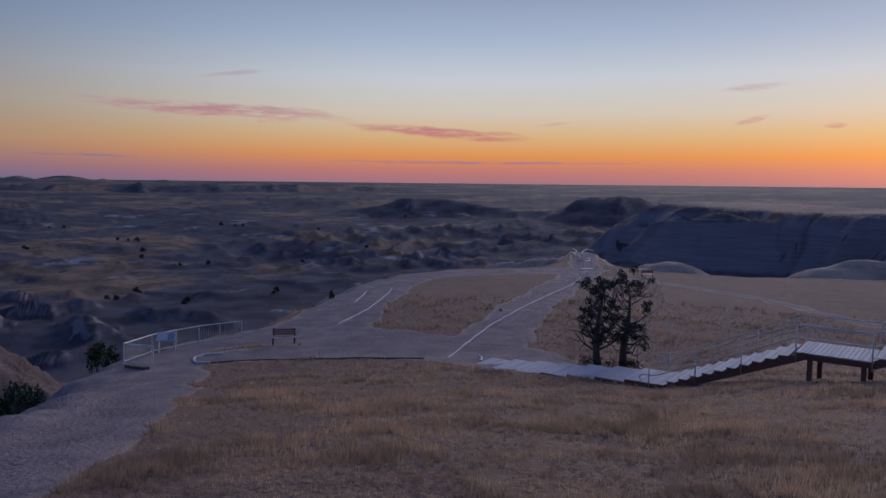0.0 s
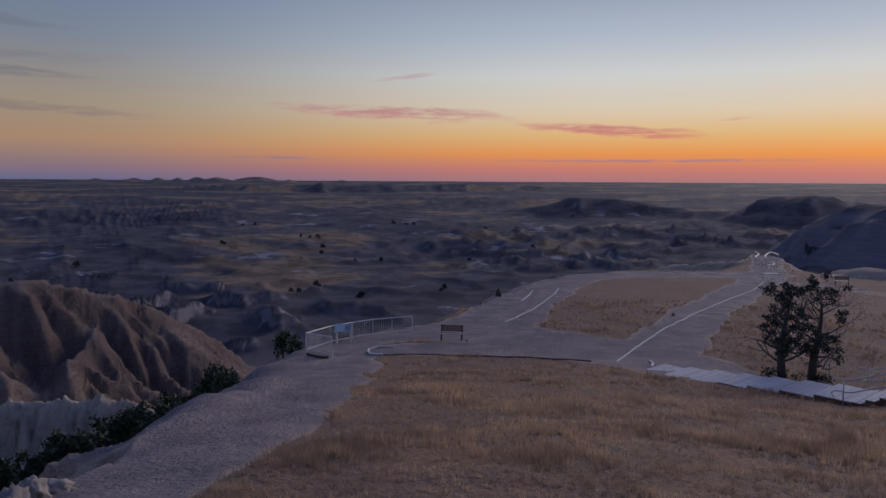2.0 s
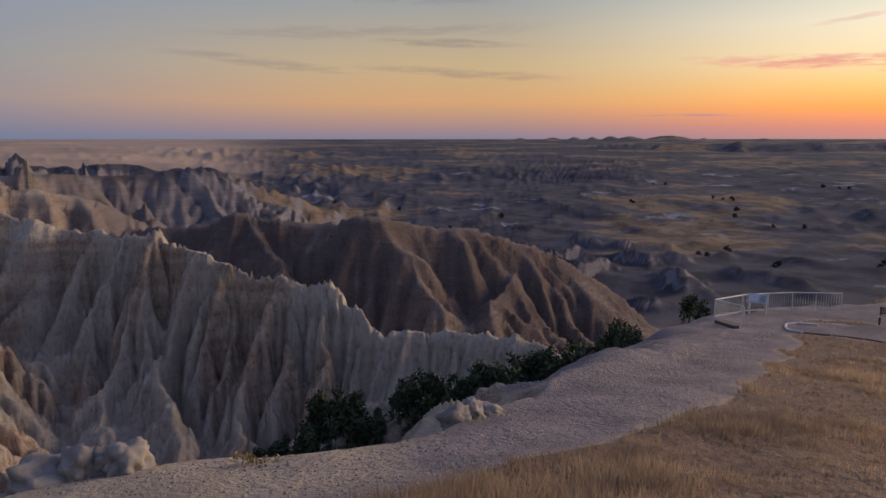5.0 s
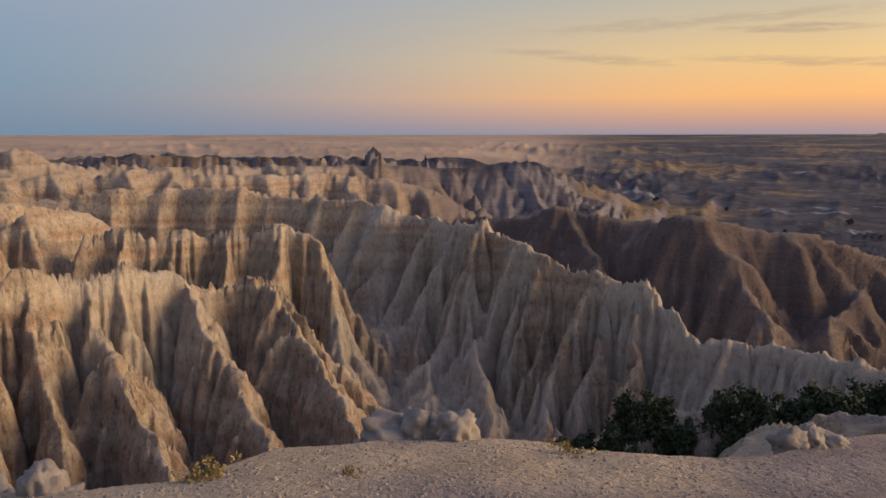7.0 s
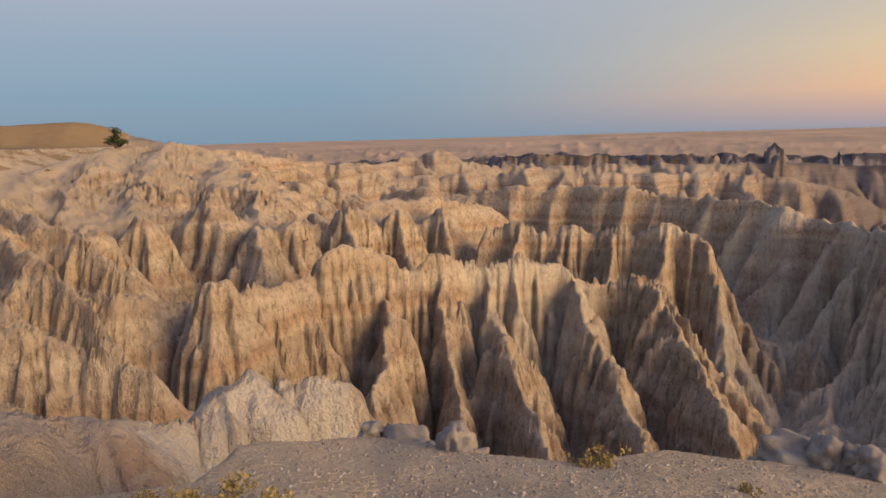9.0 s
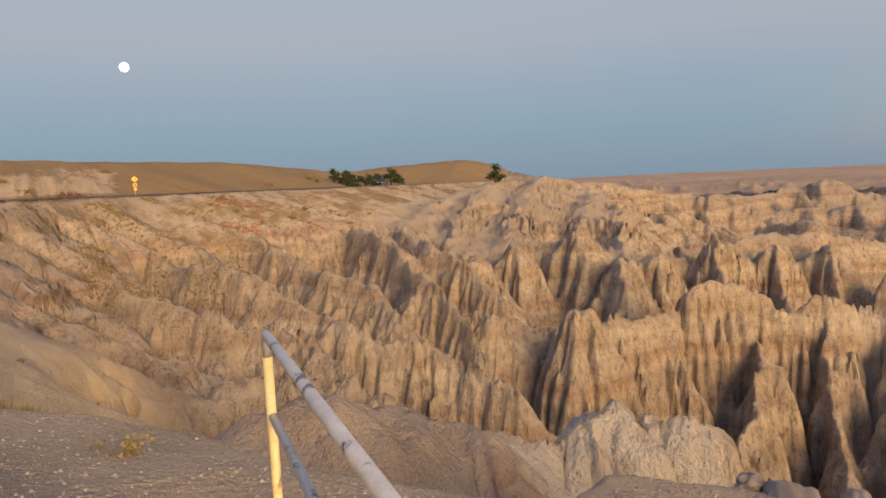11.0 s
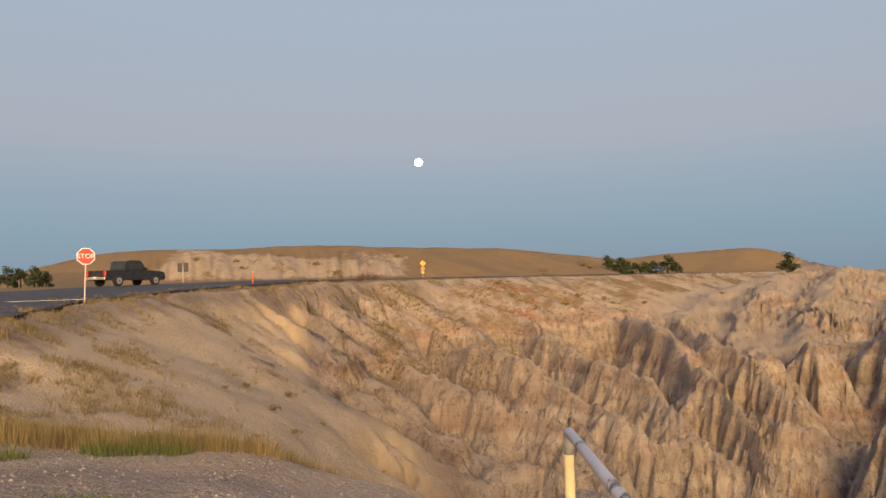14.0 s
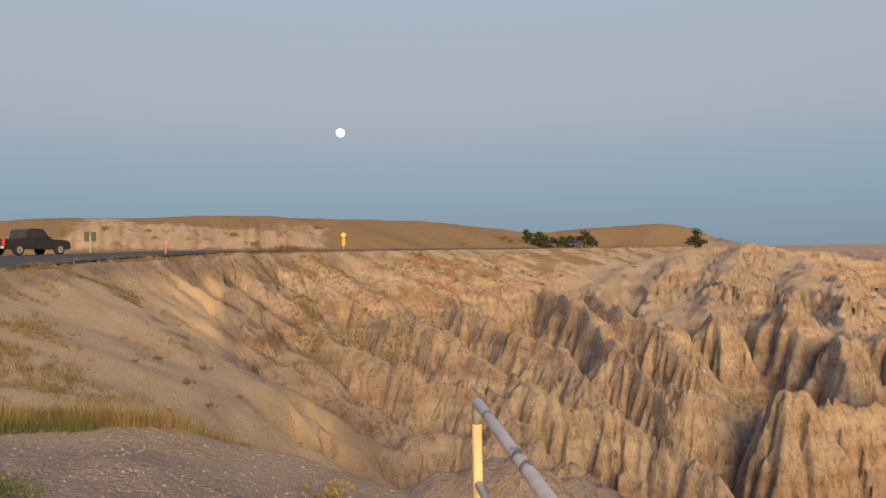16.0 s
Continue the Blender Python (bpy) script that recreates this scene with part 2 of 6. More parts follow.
RIDGES += [
    dict(crest=[(37.5, 211, -29), (39.4, 190, -36), (41, 168, -41)], slope=.95, wave=9, depth=.3, jag=.4, seed=14),
    dict(crest=[(66, 235, -25), (65, 212, -30), (62.5, 190, -37)], slope=1.0, wave=9, depth=.3, jag=.5, seed=15),
    # the long wall across the near canyon
    dict(crest=[(80, 140, -10.1), (72, 126, -10.8), (66, 112, -11.9), (61.5, 104, -14.4), (56, 98, -17.4), (54, 97, -17.5), (49, 92, -21.6), (43, 90, -22.3), (37.4, 88, -22.7), (34, 86, -26)],
         slope=1.35, tail=.42, hollow=28.0, wave=6.5, depth=.5, jag=1.2, seed=21),
    dict(crest=[(104, 170, -9.5), (100, 160, -9.4), (88.8, 150, -8.5), (80, 140, -10.1)], slope=1.3, hollow=18.0, wave=10, depth=.5, jag=1.3, seed=22),
]
RIDGES += [
    # middle wall with the pale bench
    dict(crest=[(109, 70, -9.4), (104, 74, -11), (96, 78, -12.2), (90.5, 80, -12.3), (87, 80, -15.0), (83.4, 80, -14.4), (80.4, 78, -16.9), (76, 76, -22.9), (72, 74, -30), (69, 72, -40)],
         slope=1.45, tail=.42, hollow=26.0, wave=10, depth=.45, jag=1.3, seed=31),
    dict(crest=[(96, 112, -11.5), (90, 110, -12), (84, 108, -11.8), (79, 106, -13)], slope=1.4, hollow=12.0, wave=8, depth=.55, jag=1.3, seed=32, reach=40),
    # fluted tower at the end of the middle wall
    dict(crest=[(118.2, 58, -9.4), (117, 57, -7.9), (115.8, 57, -8.0), (114.8, 57.5, -10.5)], slope=2.3, hollow=9.0, tail=.35, wave=2.4, depth=.5, jag=.5, top=.6, seed=38, reach=24),
]
RIDGES += [
    # arms of the middle wall, running down into the canyon
    dict(crest=[(95.6, 76, -14.4), (94.6, 69, -18), (92.8, 60, -21.8), (91, 53, -25)], slope=1.25, wave=4.5, depth=.35, jag=.8, seed=33, reach=30),
    dict(crest=[(88.9, 78, -14.4), (86.5, 70, -19.8), (84.3, 62, -22.6), (82.4, 55, -25.5)], slope=1.25, wave=4.5, depth=.35, jag=.8, seed=34, reach=30),
    dict(crest=[(104.4, 75, -11.6), (104.3, 69, -15), (104.8, 62, -19.5), (105.2, 54, -23.5)], slope=1.25, wave=4.5, depth=.35, jag=.8, seed=35, reach=30),
    dict(crest=[(100, 77, -12.6), (99.2, 71, -16.4), (98.8, 64, -21), (98.6, 57, -26)], slope=1.3, wave=4, depth=.35, jag=.7, seed=36, reach=30),
    dict(crest=[(83.4, 80, -14.2), (80.8, 74, -19), (77.5, 66, -22.5), (74.6, 58, -27)], slope=1.25, wave=4.5, depth=.35, jag=.7, seed=37, reach=30),
]
RIDGES += [
    # pinnacle row
    dict(crest=[(127, 66, -10.5), (124.8, 62, -10.5), (120, 63, -11.5), (116.3, 63, -11), (112, 66, -11), (109, 70, -10)], slope=1.6, hollow=12.0, wave=7, depth=.32, jag=1.0, seed=41),
    dict(crest=[(126, 98, -7.6), (120, 104, -8.4), (111, 106, -9.8), (107.3, 118, -9.6), (103.3, 128, -9.6), (96, 138, -11)], slope=1.2, wave=12, depth=.4, jag=1.5, seed=42),
    *[dict(crest=[(a + .5, r + 9, z - 2.5), (a, r, z), (a - .2, r - 5, z - 4.6), (a - .5, r - 12, z - 9)], slope=1.3, wave=3.6, depth=.18, jag=.3, top=.15, seed=44 + k, reach=24)
      for k, (a, r, z) in enumerate([(116.8, 98, -4.9), (113.5, 88, -8.4), (110.8, 95, -8.2), (106.7, 108, -7.4), (102.7, 112, -8.8), (121.5, 92, -6.8), (99.2, 118, -9.6), (124.6, 84, -7.4)])],
]
RIDGES += [
    # skyline hills in the south
    dict(crest=[(130.5, 122, -6.2), (127, 150, -2.7), (123.5, 168, 0.2), (119.5, 175, 1.3), (114.7, 185, -1.4), (109, 205, -5.2), (104.5, 245, -7.5), (101, 268, -6), (99.3, 270, -3.2), (97.6, 272, -7)],
         slope=.62, wave=15, depth=.27, jag=.5, top=1.2, seed=51, reach=120),
    *[dict(crest=c, slope=.6, wave=5, depth=.22, jag=.3, top=2.5, seed=56 + k, reach=60) for k, c in enumerate([
        [(119.5, 174, 1.1), (120.5, 150, -2.2), (121.5, 125, -6), (122.3, 108, -8.6)], [(123.5, 167, 0), (124.5, 145, -2.6), (126, 120, -5.8), (127, 106, -7.6)],
        [(115.2, 184, -1.6), (115.8, 152, -4.4), (116.4, 126, -7.4)], [(128.5, 136, -4.4), (129.5, 120, -5.4), (130.5, 108, -6)]])],
]
RIDGES += [
    dict(crest=[(97.6, 272, -8), (94, 275, -9.5), (88, 285, -9.5), (80, 300, -11.5), (70, 335, -13.5), (66, 345, -14), (63, 350, -10.5), (61.5, 355, -16), (58, 370, -36)], slope=.6, wave=17, depth=.22, jag=1.0, seed=52, reach=120),
    dict(crest=[(110, 225, -7.5), (103, 228, -9.5), (96, 235, -10.5), (90, 240, -10), (83, 250, -12), (76, 262, -14), (71, 270, -18), (67, 280, -34)], slope=.6, wave=15, depth=.22, jag=.9, seed=53, reach=90),
    dict(crest=[(96, 420, -10), (88, 430, -10.5), (79, 450, -12), (70, 470, -13), (62, 480, -17), (57, 500, -34)], slope=.5, wave=22, depth=.18, jag=.9, seed=54, reach=130),
]
RIDGES += [
    # the knob and spurs below the road
    dict(crest=[(160, 52, -5.4), (157.2, 48, -4.3), (155.8, 46.5, -3.5), (154.9, 46, -4.6), (154, 43, -6.3), (148.9, 39.5, -6.7), (145, 37.5, -7.5), (141.4, 36, -8.2), (137, 33, -10.5)], slope=1.35, hollow=5.0, wave=3.2, depth=.24, jag=.8, seed=63, tail=.5, reach=20),
]
RIDGES += [
    dict(crest=[(154, 58, -4.6), (151.4, 52, -4.9), (145.7, 47.5, -5.7), (141.5, 46, -7.0), (138.3, 44, -6.6), (135, 41, -8.7), (132.9, 38, -10.2), (128, 34, -13)], slope=1.35, hollow=6.0, wave=4.0, depth=.24, jag=1.0, seed=64, tail=.5, reach=25),
    dict(crest=[(149, 68, -4.4), (147, 62, -5.0), (141.7, 57, -5.2), (138.3, 53, -6.6), (135, 50, -7.6), (132.7, 49, -9.2), (129.6, 48, -8.8), (125.8, 47, -10), (121.8, 45, -11), (119.6, 44, -14)], slope=1.35, hollow=7.0, wave=4.6, depth=.24, jag=1.1, seed=67, tail=.5, reach=25),
]
RIDGES += [
    dict(crest=[(143, 84, -4.2), (141, 76, -4.3), (137, 69, -5.3), (135.6, 66, -5.2), (132, 59, -8.0), (127.5, 54, -11)], slope=1.3, hollow=8.0, wave=5.0, depth=.24, jag=1.1, seed=65, tail=.5, reach=30),
    dict(crest=[(134.5, 96, -4.5), (131.4, 82, -4.7), (129.4, 72, -6.6), (128.3, 65, -7.4), (125, 58, -11)], slope=1.3, hollow=9.0, wave=5.6, depth=.24, jag=1.1, seed=66, tail=.5, reach=30),
    dict(crest=[(131, 104, -4.6), (129, 90, -4.5), (126.5, 80, -7), (122.5, 72, -10.5)], slope=1.3, hollow=10.0, wave=6, depth=.24, jag=1.1, seed=68, tail=.5, reach=30),
]
RIDGES += [
    dict(crest=[(138.4, 37, -7.8), (134.4, 35.5, -9.4), (132.9, 34, -8.0), (129.6, 33, -8.2), (127.6, 32, -8.9), (126.5, 31, -10), (123.5, 30, -13)], slope=1.6, hollow=6.0, wave=3.0, depth=.24, jag=1.1, seed=69, tail=.5, reach=16),
    dict(crest=[(114, 160, -4), (113.6, 130, -6), (113.5, 104, -8.4), (113, 84, -11)], slope=1.0, wave=7, depth=.45, jag=.8, seed=73, reach=45),
]
RIDGES += [
    # short spurs on the canyon floor
    dict(crest=[(71, 110, -26), (70.5, 95, -33), (70, 80, -42), (69, 66, -50)], slope=1.0, wave=4, depth=.4, jag=.8, seed=76, reach=30),
    dict(crest=[(66.5, 106, -24), (66, 92, -31), (65, 80, -37), (63.5, 68, -42)], slope=1.0, wave=4, depth=.4, jag=.8, seed=77, reach=30),
    dict(crest=[(61, 98, -27), (60, 88, -33), (58.5, 78, -38)], slope=1.0, wave=4, depth=.4, jag=.8, seed=78, reach=30),
]
RIDGES += [
    # dirt shoulder beside the path
    dict(crest=[(25.4, 29, -7.9), (26.8, 26.5, -6.9), (28.4, 24, -6.2), (30.5, 20, -5.45), (32.2, 17, -4.85), (34.5, 14.5, -4.7)], slope=.75, wave=3, depth=.12, jag=.15, top=1.0, seed=75, reach=9),
    # pale fins under the rim
    dict(crest=[(142, 12.5, -3.5), (138.8, 13, -3.55), (135.5, 13.5, -4.1), (131.8, 13.8, -4.35), (128, 14.1, -4.65), (123.9, 14.4, -5.1)], slope=1.0, wave=2.6, depth=.2, jag=.2, top=.8, seed=74, reach=14),
    dict(crest=[(125, 14.6, -5.3), (121.3, 15, -5.4), (117.4, 15.4, -5.2), (113.8, 15.8, -4.9), (112.3, 16, -5.4), (110.9, 16.2, -4.85), (109.8, 16.3, -4.8), (108.5, 16.5, -5.8), (107.7, 16.7, -7)], slope=2.0, wave=1.5, depth=.6, jag=.3, top=.45, seed=72, reach=14),
]
RIDGES += [
    # north: mesa, buttes, broken ground by the trail
    dict(crest=[(-22, 560, -12), (-23.5, 520, -12.5), (-26, 500, -13.5), (-31, 480, -13), (-45, 440, -12)], slope=.7, wave=26, depth=.25, jag=.5, top=3, table=55, seed=81, reach=200),
    dict(crest=[(-17, 560, -30), (-20, 500, -22), (-21.4, 440, -14)], slope=.5, wave=30, depth=.4, jag=1.0, top=6, seed=82, reach=130),
    dict(crest=[(-5, 900, -36), (-9, 900, -31), (-11.6, 880, -14.5), (-13.1, 880, -12.6), (-14.6, 880, -13.5), (-16.6, 880, -27), (-21, 820, -25)], slope=.42, wave=40, depth=.16, jag=.5, top=10, seed=83, reach=160),
]
RIDGES += [
    dict(crest=[(9, 1000, -42), (5.5, 990, -32), (3.6, 980, -21.5), (2, 980, -20), (.4, 980, -20.5), (-3.3, 960, -29), (-8, 900, -33)], slope=.4, wave=45, depth=.16, jag=.6, top=10, seed=84, reach=160),
    dict(crest=[(-14, 112, -13), (-16, 118, -12.5), (-17.4, 122, -11.8), (-19, 121, -12.8), (-21.6, 114, -13.6)], slope=.6, wave=7, depth=.3, jag=.3, seed=85, reach=40),
    dict(crest=[(-27, 112, -13), (-28.6, 116, -11.8), (-30, 118, -10.3), (-36, 118, -10)], slope=.9, wave=9, depth=.35, jag=.3, top=3, seed=86, reach=40),
    dict(crest=[(-11, 110, -11), (-9, 118, -11.3), (-7, 122, -12), (-3, 125, -13.5)], slope=.8, wave=8, depth=.35, jag=.4, seed=87, reach=45),
]
RIDGES += [
    # mesas at the horizon
    dict(crest=[(48, 2900, -8), (44, 2900, 4), (41.6, 2900, 12), (40, 2900, 5), (36, 2900, 4), (33, 2850, 9), (27.5, 2800, 11), (22, 2800, 6), (17, 2800, -4)], slope=.2, wave=160, depth=.08, jag=3.0, top=25, seed=88, reach=300),
    dict(crest=[(33, 1700, -12), (26, 1650, -7), (20, 1650, -8), (14, 1700, -6), (8, 1700, -10), (2, 1750, -14)], slope=.3, wave=70, depth=.2, jag=3.0, top=12, seed=89, reach=250),
]
RIDGES += [
    # hills beyond the road
    dict(crest=[(178, 105, -1), (176, 120, 1.0), (173.8, 140, 3.6), (169.7, 150, 6.8), (163, 155, 7.4), (157.9, 155, 7.7), (150.4, 180, 8.0), (144.6, 215, 8.8), (141.5, 245, 8.4), (136.3, 290, 6.8)],
         slope=.34, wave=20, depth=.04, jag=.2, top=9, seed=91, reach=140),
    dict(crest=[(137, 330, 6), (133, 335, 8), (129, 335, 9.8), (125.9, 335, 10.4), (124.6, 340, 5), (122, 340, -2)], slope=.35, wave=24, depth=.05, jag=.25, top=8, seed=92, reach=140),
]


def hill_top(X, Y):
    r, a = np.hypot(X, Y), bearing_of(X, Y)
    slope = -1.62 - np.interp(a, *TILT) * r
    flat = -9.0 - 0.034 * np.clip(r - 36, 0, 75) - 0.2 * smooth(a, 0, 25) * np.clip(r - 36, 0, 10) * 0.3
    k = 1.2
    h = np.clip(0.5 + 0.5 * (flat - slope) / k, 0, 1)
    z = slope * (1 - h) + flat * h + k * h * (1 - h)
    z = np.where(a > 60, slope, z)
    return z


def land(X, Y):
    """Height of the ground, and how much of it is level top."""
    r, a = np.hypot(X, Y), bearing_of(X, Y)
    south = smooth(a, 48, 84)
    # wide basin, rising slowly to the horizon
    floor = -62 * (1 - south) - 30 * south
    floor = floor + 6 * fbm(X, Y, 260, 4, 3) * smooth(r, 120, 400)
    bad = np.clip(ridged(X, Y, 62, 5, 6) - 0.5, 0, 2) * smooth(r, 160, 330) * smooth(-r, -2300, -1100)
    floor = floor + bad * (4 + 9 * smooth(fbm(X, Y, 420, 2, 8), .05, .5)) * (1 + 1.6 * south * smooth(-r, -900, -420)) * (.55 + .45 * smooth(a, 28, 60))
    floor = floor * (1 - smooth(np.log(np.maximum(r, 1)), math.log(330), math.log(4600)) * (0.985 - 0.0 * south))
    floor = floor + 10 * smooth(fbm(X, Y, 900, 3, 9), .1, .4) * smooth(r, 1100, 2200) * smooth(-r, -3600, -2500) * .55
    # the near canyon
    near = smooth(-r, -np.interp(a, [30, 55, 70], [120, 135, 165]), -np.interp(a, [30, 55, 70], [72, 85, 100]))
    bed = np.interp(a, [10, 20, 26, 30, 33, 39, 48, 53, 57, 61, 67, 75, 100, 115, 125, 130, 136, 142, 147, 152, 160, 180], [-60, -50, -30, -18.5, -23, -28, -30, -31, -33.5, -37, -52, -58, -50, -38, -30, -25, -17, -11.5, -8, -6.4, -5.5, -4])
    Z = floor * (1 - near) + bed * near + 0.8 * fbm(X, Y, 14, 3, 12) * near
    for q in RIDGES[:-2]:
        ridge(X, Y, Z, **q)
    # the hill that the path crosses, and the road's shelf
    flat = np.zeros(X.shape)
    for outline, falls, cuts, level, wave in ((HILL, RIM_FALL, RIM_CUT, hill_top, 4.5), (ROADSIDE, ROAD_FALL, ROAD_CUT, None, 9.0)):
        d, s = outside(X, Y, outline)
        top = level(X, Y) if level else np.minimum(-1.56 + 0.025 * r, 0.12 + 0 * r)
        d2 = d + 0.35 * fbm(X, Y, 3.0, 3, 14) * smooth(d, -1.5, 0.5)
        e = np.clip(d2, 0, None)
        b = a
        if level is None:
            run = np.cumsum([0] + [math.dist(p, q) for p, q in zip(outline[:11], outline[1:12])])
            b = np.interp(s, run, ROAD_BEARINGS)
        steep = np.interp(b, *falls)
        cut = np.interp(b, *cuts)
        if level is None:
            ledge = np.interp(b, *SHELF)
            drop = np.interp(b, *SHELF_FALL) * np.minimum(e, ledge) + steep * np.maximum(e - ledge, 0)
        else:
            drop = steep * e
        cand = top - drop + cut * gully(s, e, wave, 15) - .1 * smooth(e, 0, 1.0) - cut * .3 * np.minimum(e, wave)
        k = 0.5
        h = np.clip(0.5 + 0.5 * (cand - Z) / k, 0, 1)
        Z = Z * (1 - h) + cand * h + k * h * (1 - h) * smooth(d, -6, 0)
        flat = np.maximum(flat, smooth(-d2, -0.3, 0.6) * (h > .5))
        if level is None:
            flat = np.maximum(flat, .6 * smooth(ledge - d, 0, 5) * (h > .5) * smooth(ledge, 3, 10) * smooth(-b, -162, -152))
    for q in RIDGES[-2:]:
        ridge(X, Y, Z, **q)
    # rills in the cut bank beyond the road
    bank = smooth(Z, .2, 1.5) * smooth(-Z, -6.8, -5) * smooth(a, 150, 152) * smooth(-a, -171, -169) * (r > 104) * (r < 158)
    Z = Z - bank * (1.5 * np.abs(perlin(a / .9, r / 26, 51)) + .7 * np.abs(perlin(a / .35, r / 12, 52)) - .3)
    Z = Z + flat * 0.05 * fbm(X, Y, 1.6, 3, 24)
    return Z, flat


def erode(X, Y, Z, gx, gy, size, amount, seed):
    """Cut gullies of one size down the slope (gx, gy): sharp crests between sharp beds."""
    g = np.hypot(gx, gy)
    dx, dy = -gy / np.maximum(g, 1e-3), gx / np.maximum(g, 1e-3)
    px, py = (X / size).astype(np.float32), (Y / size).astype(np.float32)
    fx, fy = np.floor(px), np.floor(py)
    ix, iy = fx.astype(np.int32), fy.astype(np.int32)
    c, wt = np.zeros_like(px), np.zeros_like(px)
    for i in (-1, 0, 1):
        for j in (-1, 0, 1):
            h = (ix + i).astype(np.uint32) * np.uint32(374761393) + (iy + j).astype(np.uint32) * np.uint32(668265263) + np.uint32(seed * 97531)
            h = (h ^ (h >> np.uint32(13))) * np.uint32(1274126177)
            h = h ^ (h >> np.uint32(16))
            qx = px - fx - i - (h & np.uint32(255)).astype(np.float32) / 256
            qy = py - fy - j - ((h >> np.uint32(8)) & np.uint32(255)).astype(np.float32) / 256
            w = np.exp(-2.4 * (qx * qx + qy * qy))
            m = (qx * dx + qy * dy) * (2 * np.pi)
            c += np.cos(m) * w
            wt += w
    v = np.clip(c / np.maximum(wt, 1e-4) * 1.25, -1, 1)
    v = 1 - 2 * (np.arccos(v) / np.pi) ** 0.9
    return amount * size * v * smooth(g, 0.12, 0.6) * np.clip(0.6 + 0.35 * g, 0, 1.1)


def carve(h, dx, power, steps, spread, seed):
    """Let running water cut the height field h: streams find the steepest way and deepen it, slopes creep."""
    g = np.random.default_rng(seed)
    ny, nx = h.shape
    n = ny * nx
    idx = np.arange(n).reshape(ny, nx)
    ways = [(i, j) for i in (-1, 0, 1) for j in (-1, 0, 1) if i or j]
    rain = np.full(n, dx * dx)
    for step in range(steps):
        drop, rec, gap = np.zeros((ny, nx)), idx.copy(), np.full((ny, nx), dx)
        c = h[1:-1, 1:-1]
        low = np.full(c.shape, 1e9)
        for i, j in ways:
            q = h[1 + i:ny - 1 + i, 1 + j:nx - 1 + j]
            low = np.minimum(low, q)
            w = dx * math.hypot(i, j)
            sl = (c - q) / w * g.uniform(.75, 1.25, c.shape)
            m = sl > drop[1:-1, 1:-1]
            drop[1:-1, 1:-1][m], gap[1:-1, 1:-1][m] = sl[m], w
            rec[1:-1, 1:-1][m] = (idx[1:-1, 1:-1] + i * nx + j)[m]
        pit = rec == idx
        to = np.append(np.where(pit, n, rec).ravel(), n)
        area, far = np.append(rain, 0.0), to
        for k in range(11):
            area = area + np.bincount(far, area, n + 1)
            area[n] = 0
            far = far[far]
        f = power * np.sqrt(np.maximum(area[:n].reshape(ny, nx) - 2 * dx * dx, 0)) / gap
        f[pit] = 0
        a, b = np.append((h / (1 + f)).ravel(), 0.0), np.append((f / (1 + f)).ravel(), 0.0)
        a[:n][pit.ravel()], b[:n][pit.ravel()] = h[pit], 0
        far = np.append(rec.ravel(), n)
        for k in range(11):
            a, b, far = a + b * a[far], b * b[far], far[far]
        h = a[:n].reshape(ny, nx)
        e = h.copy()
        e[1:-1, 1:-1] += spread * (h[:-2, 1:-1] + h[2:, 1:-1] + h[1:-1, :-2] + h[1:-1, 2:] - 4 * h[1:-1, 1:-1]) * (power[1:-1, 1:-1] > 0)
        # fill hollows that hold water
        fill = pit[1:-1, 1:-1] & (low < 1e8)
        e[1:-1, 1:-1][fill] = np.maximum(e[1:-1, 1:-1], low + .02)[fill]
        h = e
    return h


def soft(x, y, z, flat):
    """How readily the ground wears: not the tops, the road's slope or the grass hills; hard beds less."""
    r, a = np.hypot(x, y), bearing_of(x, y)
    m = (1 - flat) * (1 - 0.85 * smooth(a, 155, 160) * smooth(-r, -60, -42)) * smooth(r, 8, 12)
    m = m * (1 - smooth(z, -0.3, 0.6) * smooth(a, 121.5, 124) * 0.7)
    m = m * (1 - 0.9 * smooth(-a, -42, -34) * smooth(-r, -170, -110)) * smooth(a, -30, -26) * (1 - smooth(a, 176, 180))
    m = m * smooth(r, 17, 23) * (1 - .6 * smooth(r, 150, 190) * (1 - smooth(a, 70, 85))) * (1 - .4 * smooth(a, 106, 114)) * (1 - .4 * smooth(a, 136, 142)) * (1 - .9 * smooth(a, 151, 156) * smooth(-r, -45, -34))
    m = m * (1 + .9 * smooth(r, 100, 120) * smooth(a, 104, 109) * (1 - smooth(a, 127, 131)))
    lay = z / 4.6 + .5 * perlin(x / 60, y / 60, 23)
    return m * (.5 + .75 * smooth(np.abs(lay - np.round(lay)), .1, .2))


WEAR = []


def wear(x, y):
    """Depth that water has taken from the ground at these points."""
    d = np.zeros(np.shape(x), np.float32)
    for x0, y0, dx, w in WEAR:
        u, v = (x - x0) / dx, (y - y0) / dx
        m = (u > 0) & (v > 0) & (u < w.shape[1] - 1.01) & (v < w.shape[0] - 1.01)
        u, v = u[m], v[m]
        i, j = v.astype(int), u.astype(int)
        p, q = v - i, u - j
        d[m] += (w[i, j] * (1 - q) + w[i, j + 1] * q) * (1 - p) + (w[i + 1, j] * (1 - q) + w[i + 1, j + 1] * q) * p
    return d


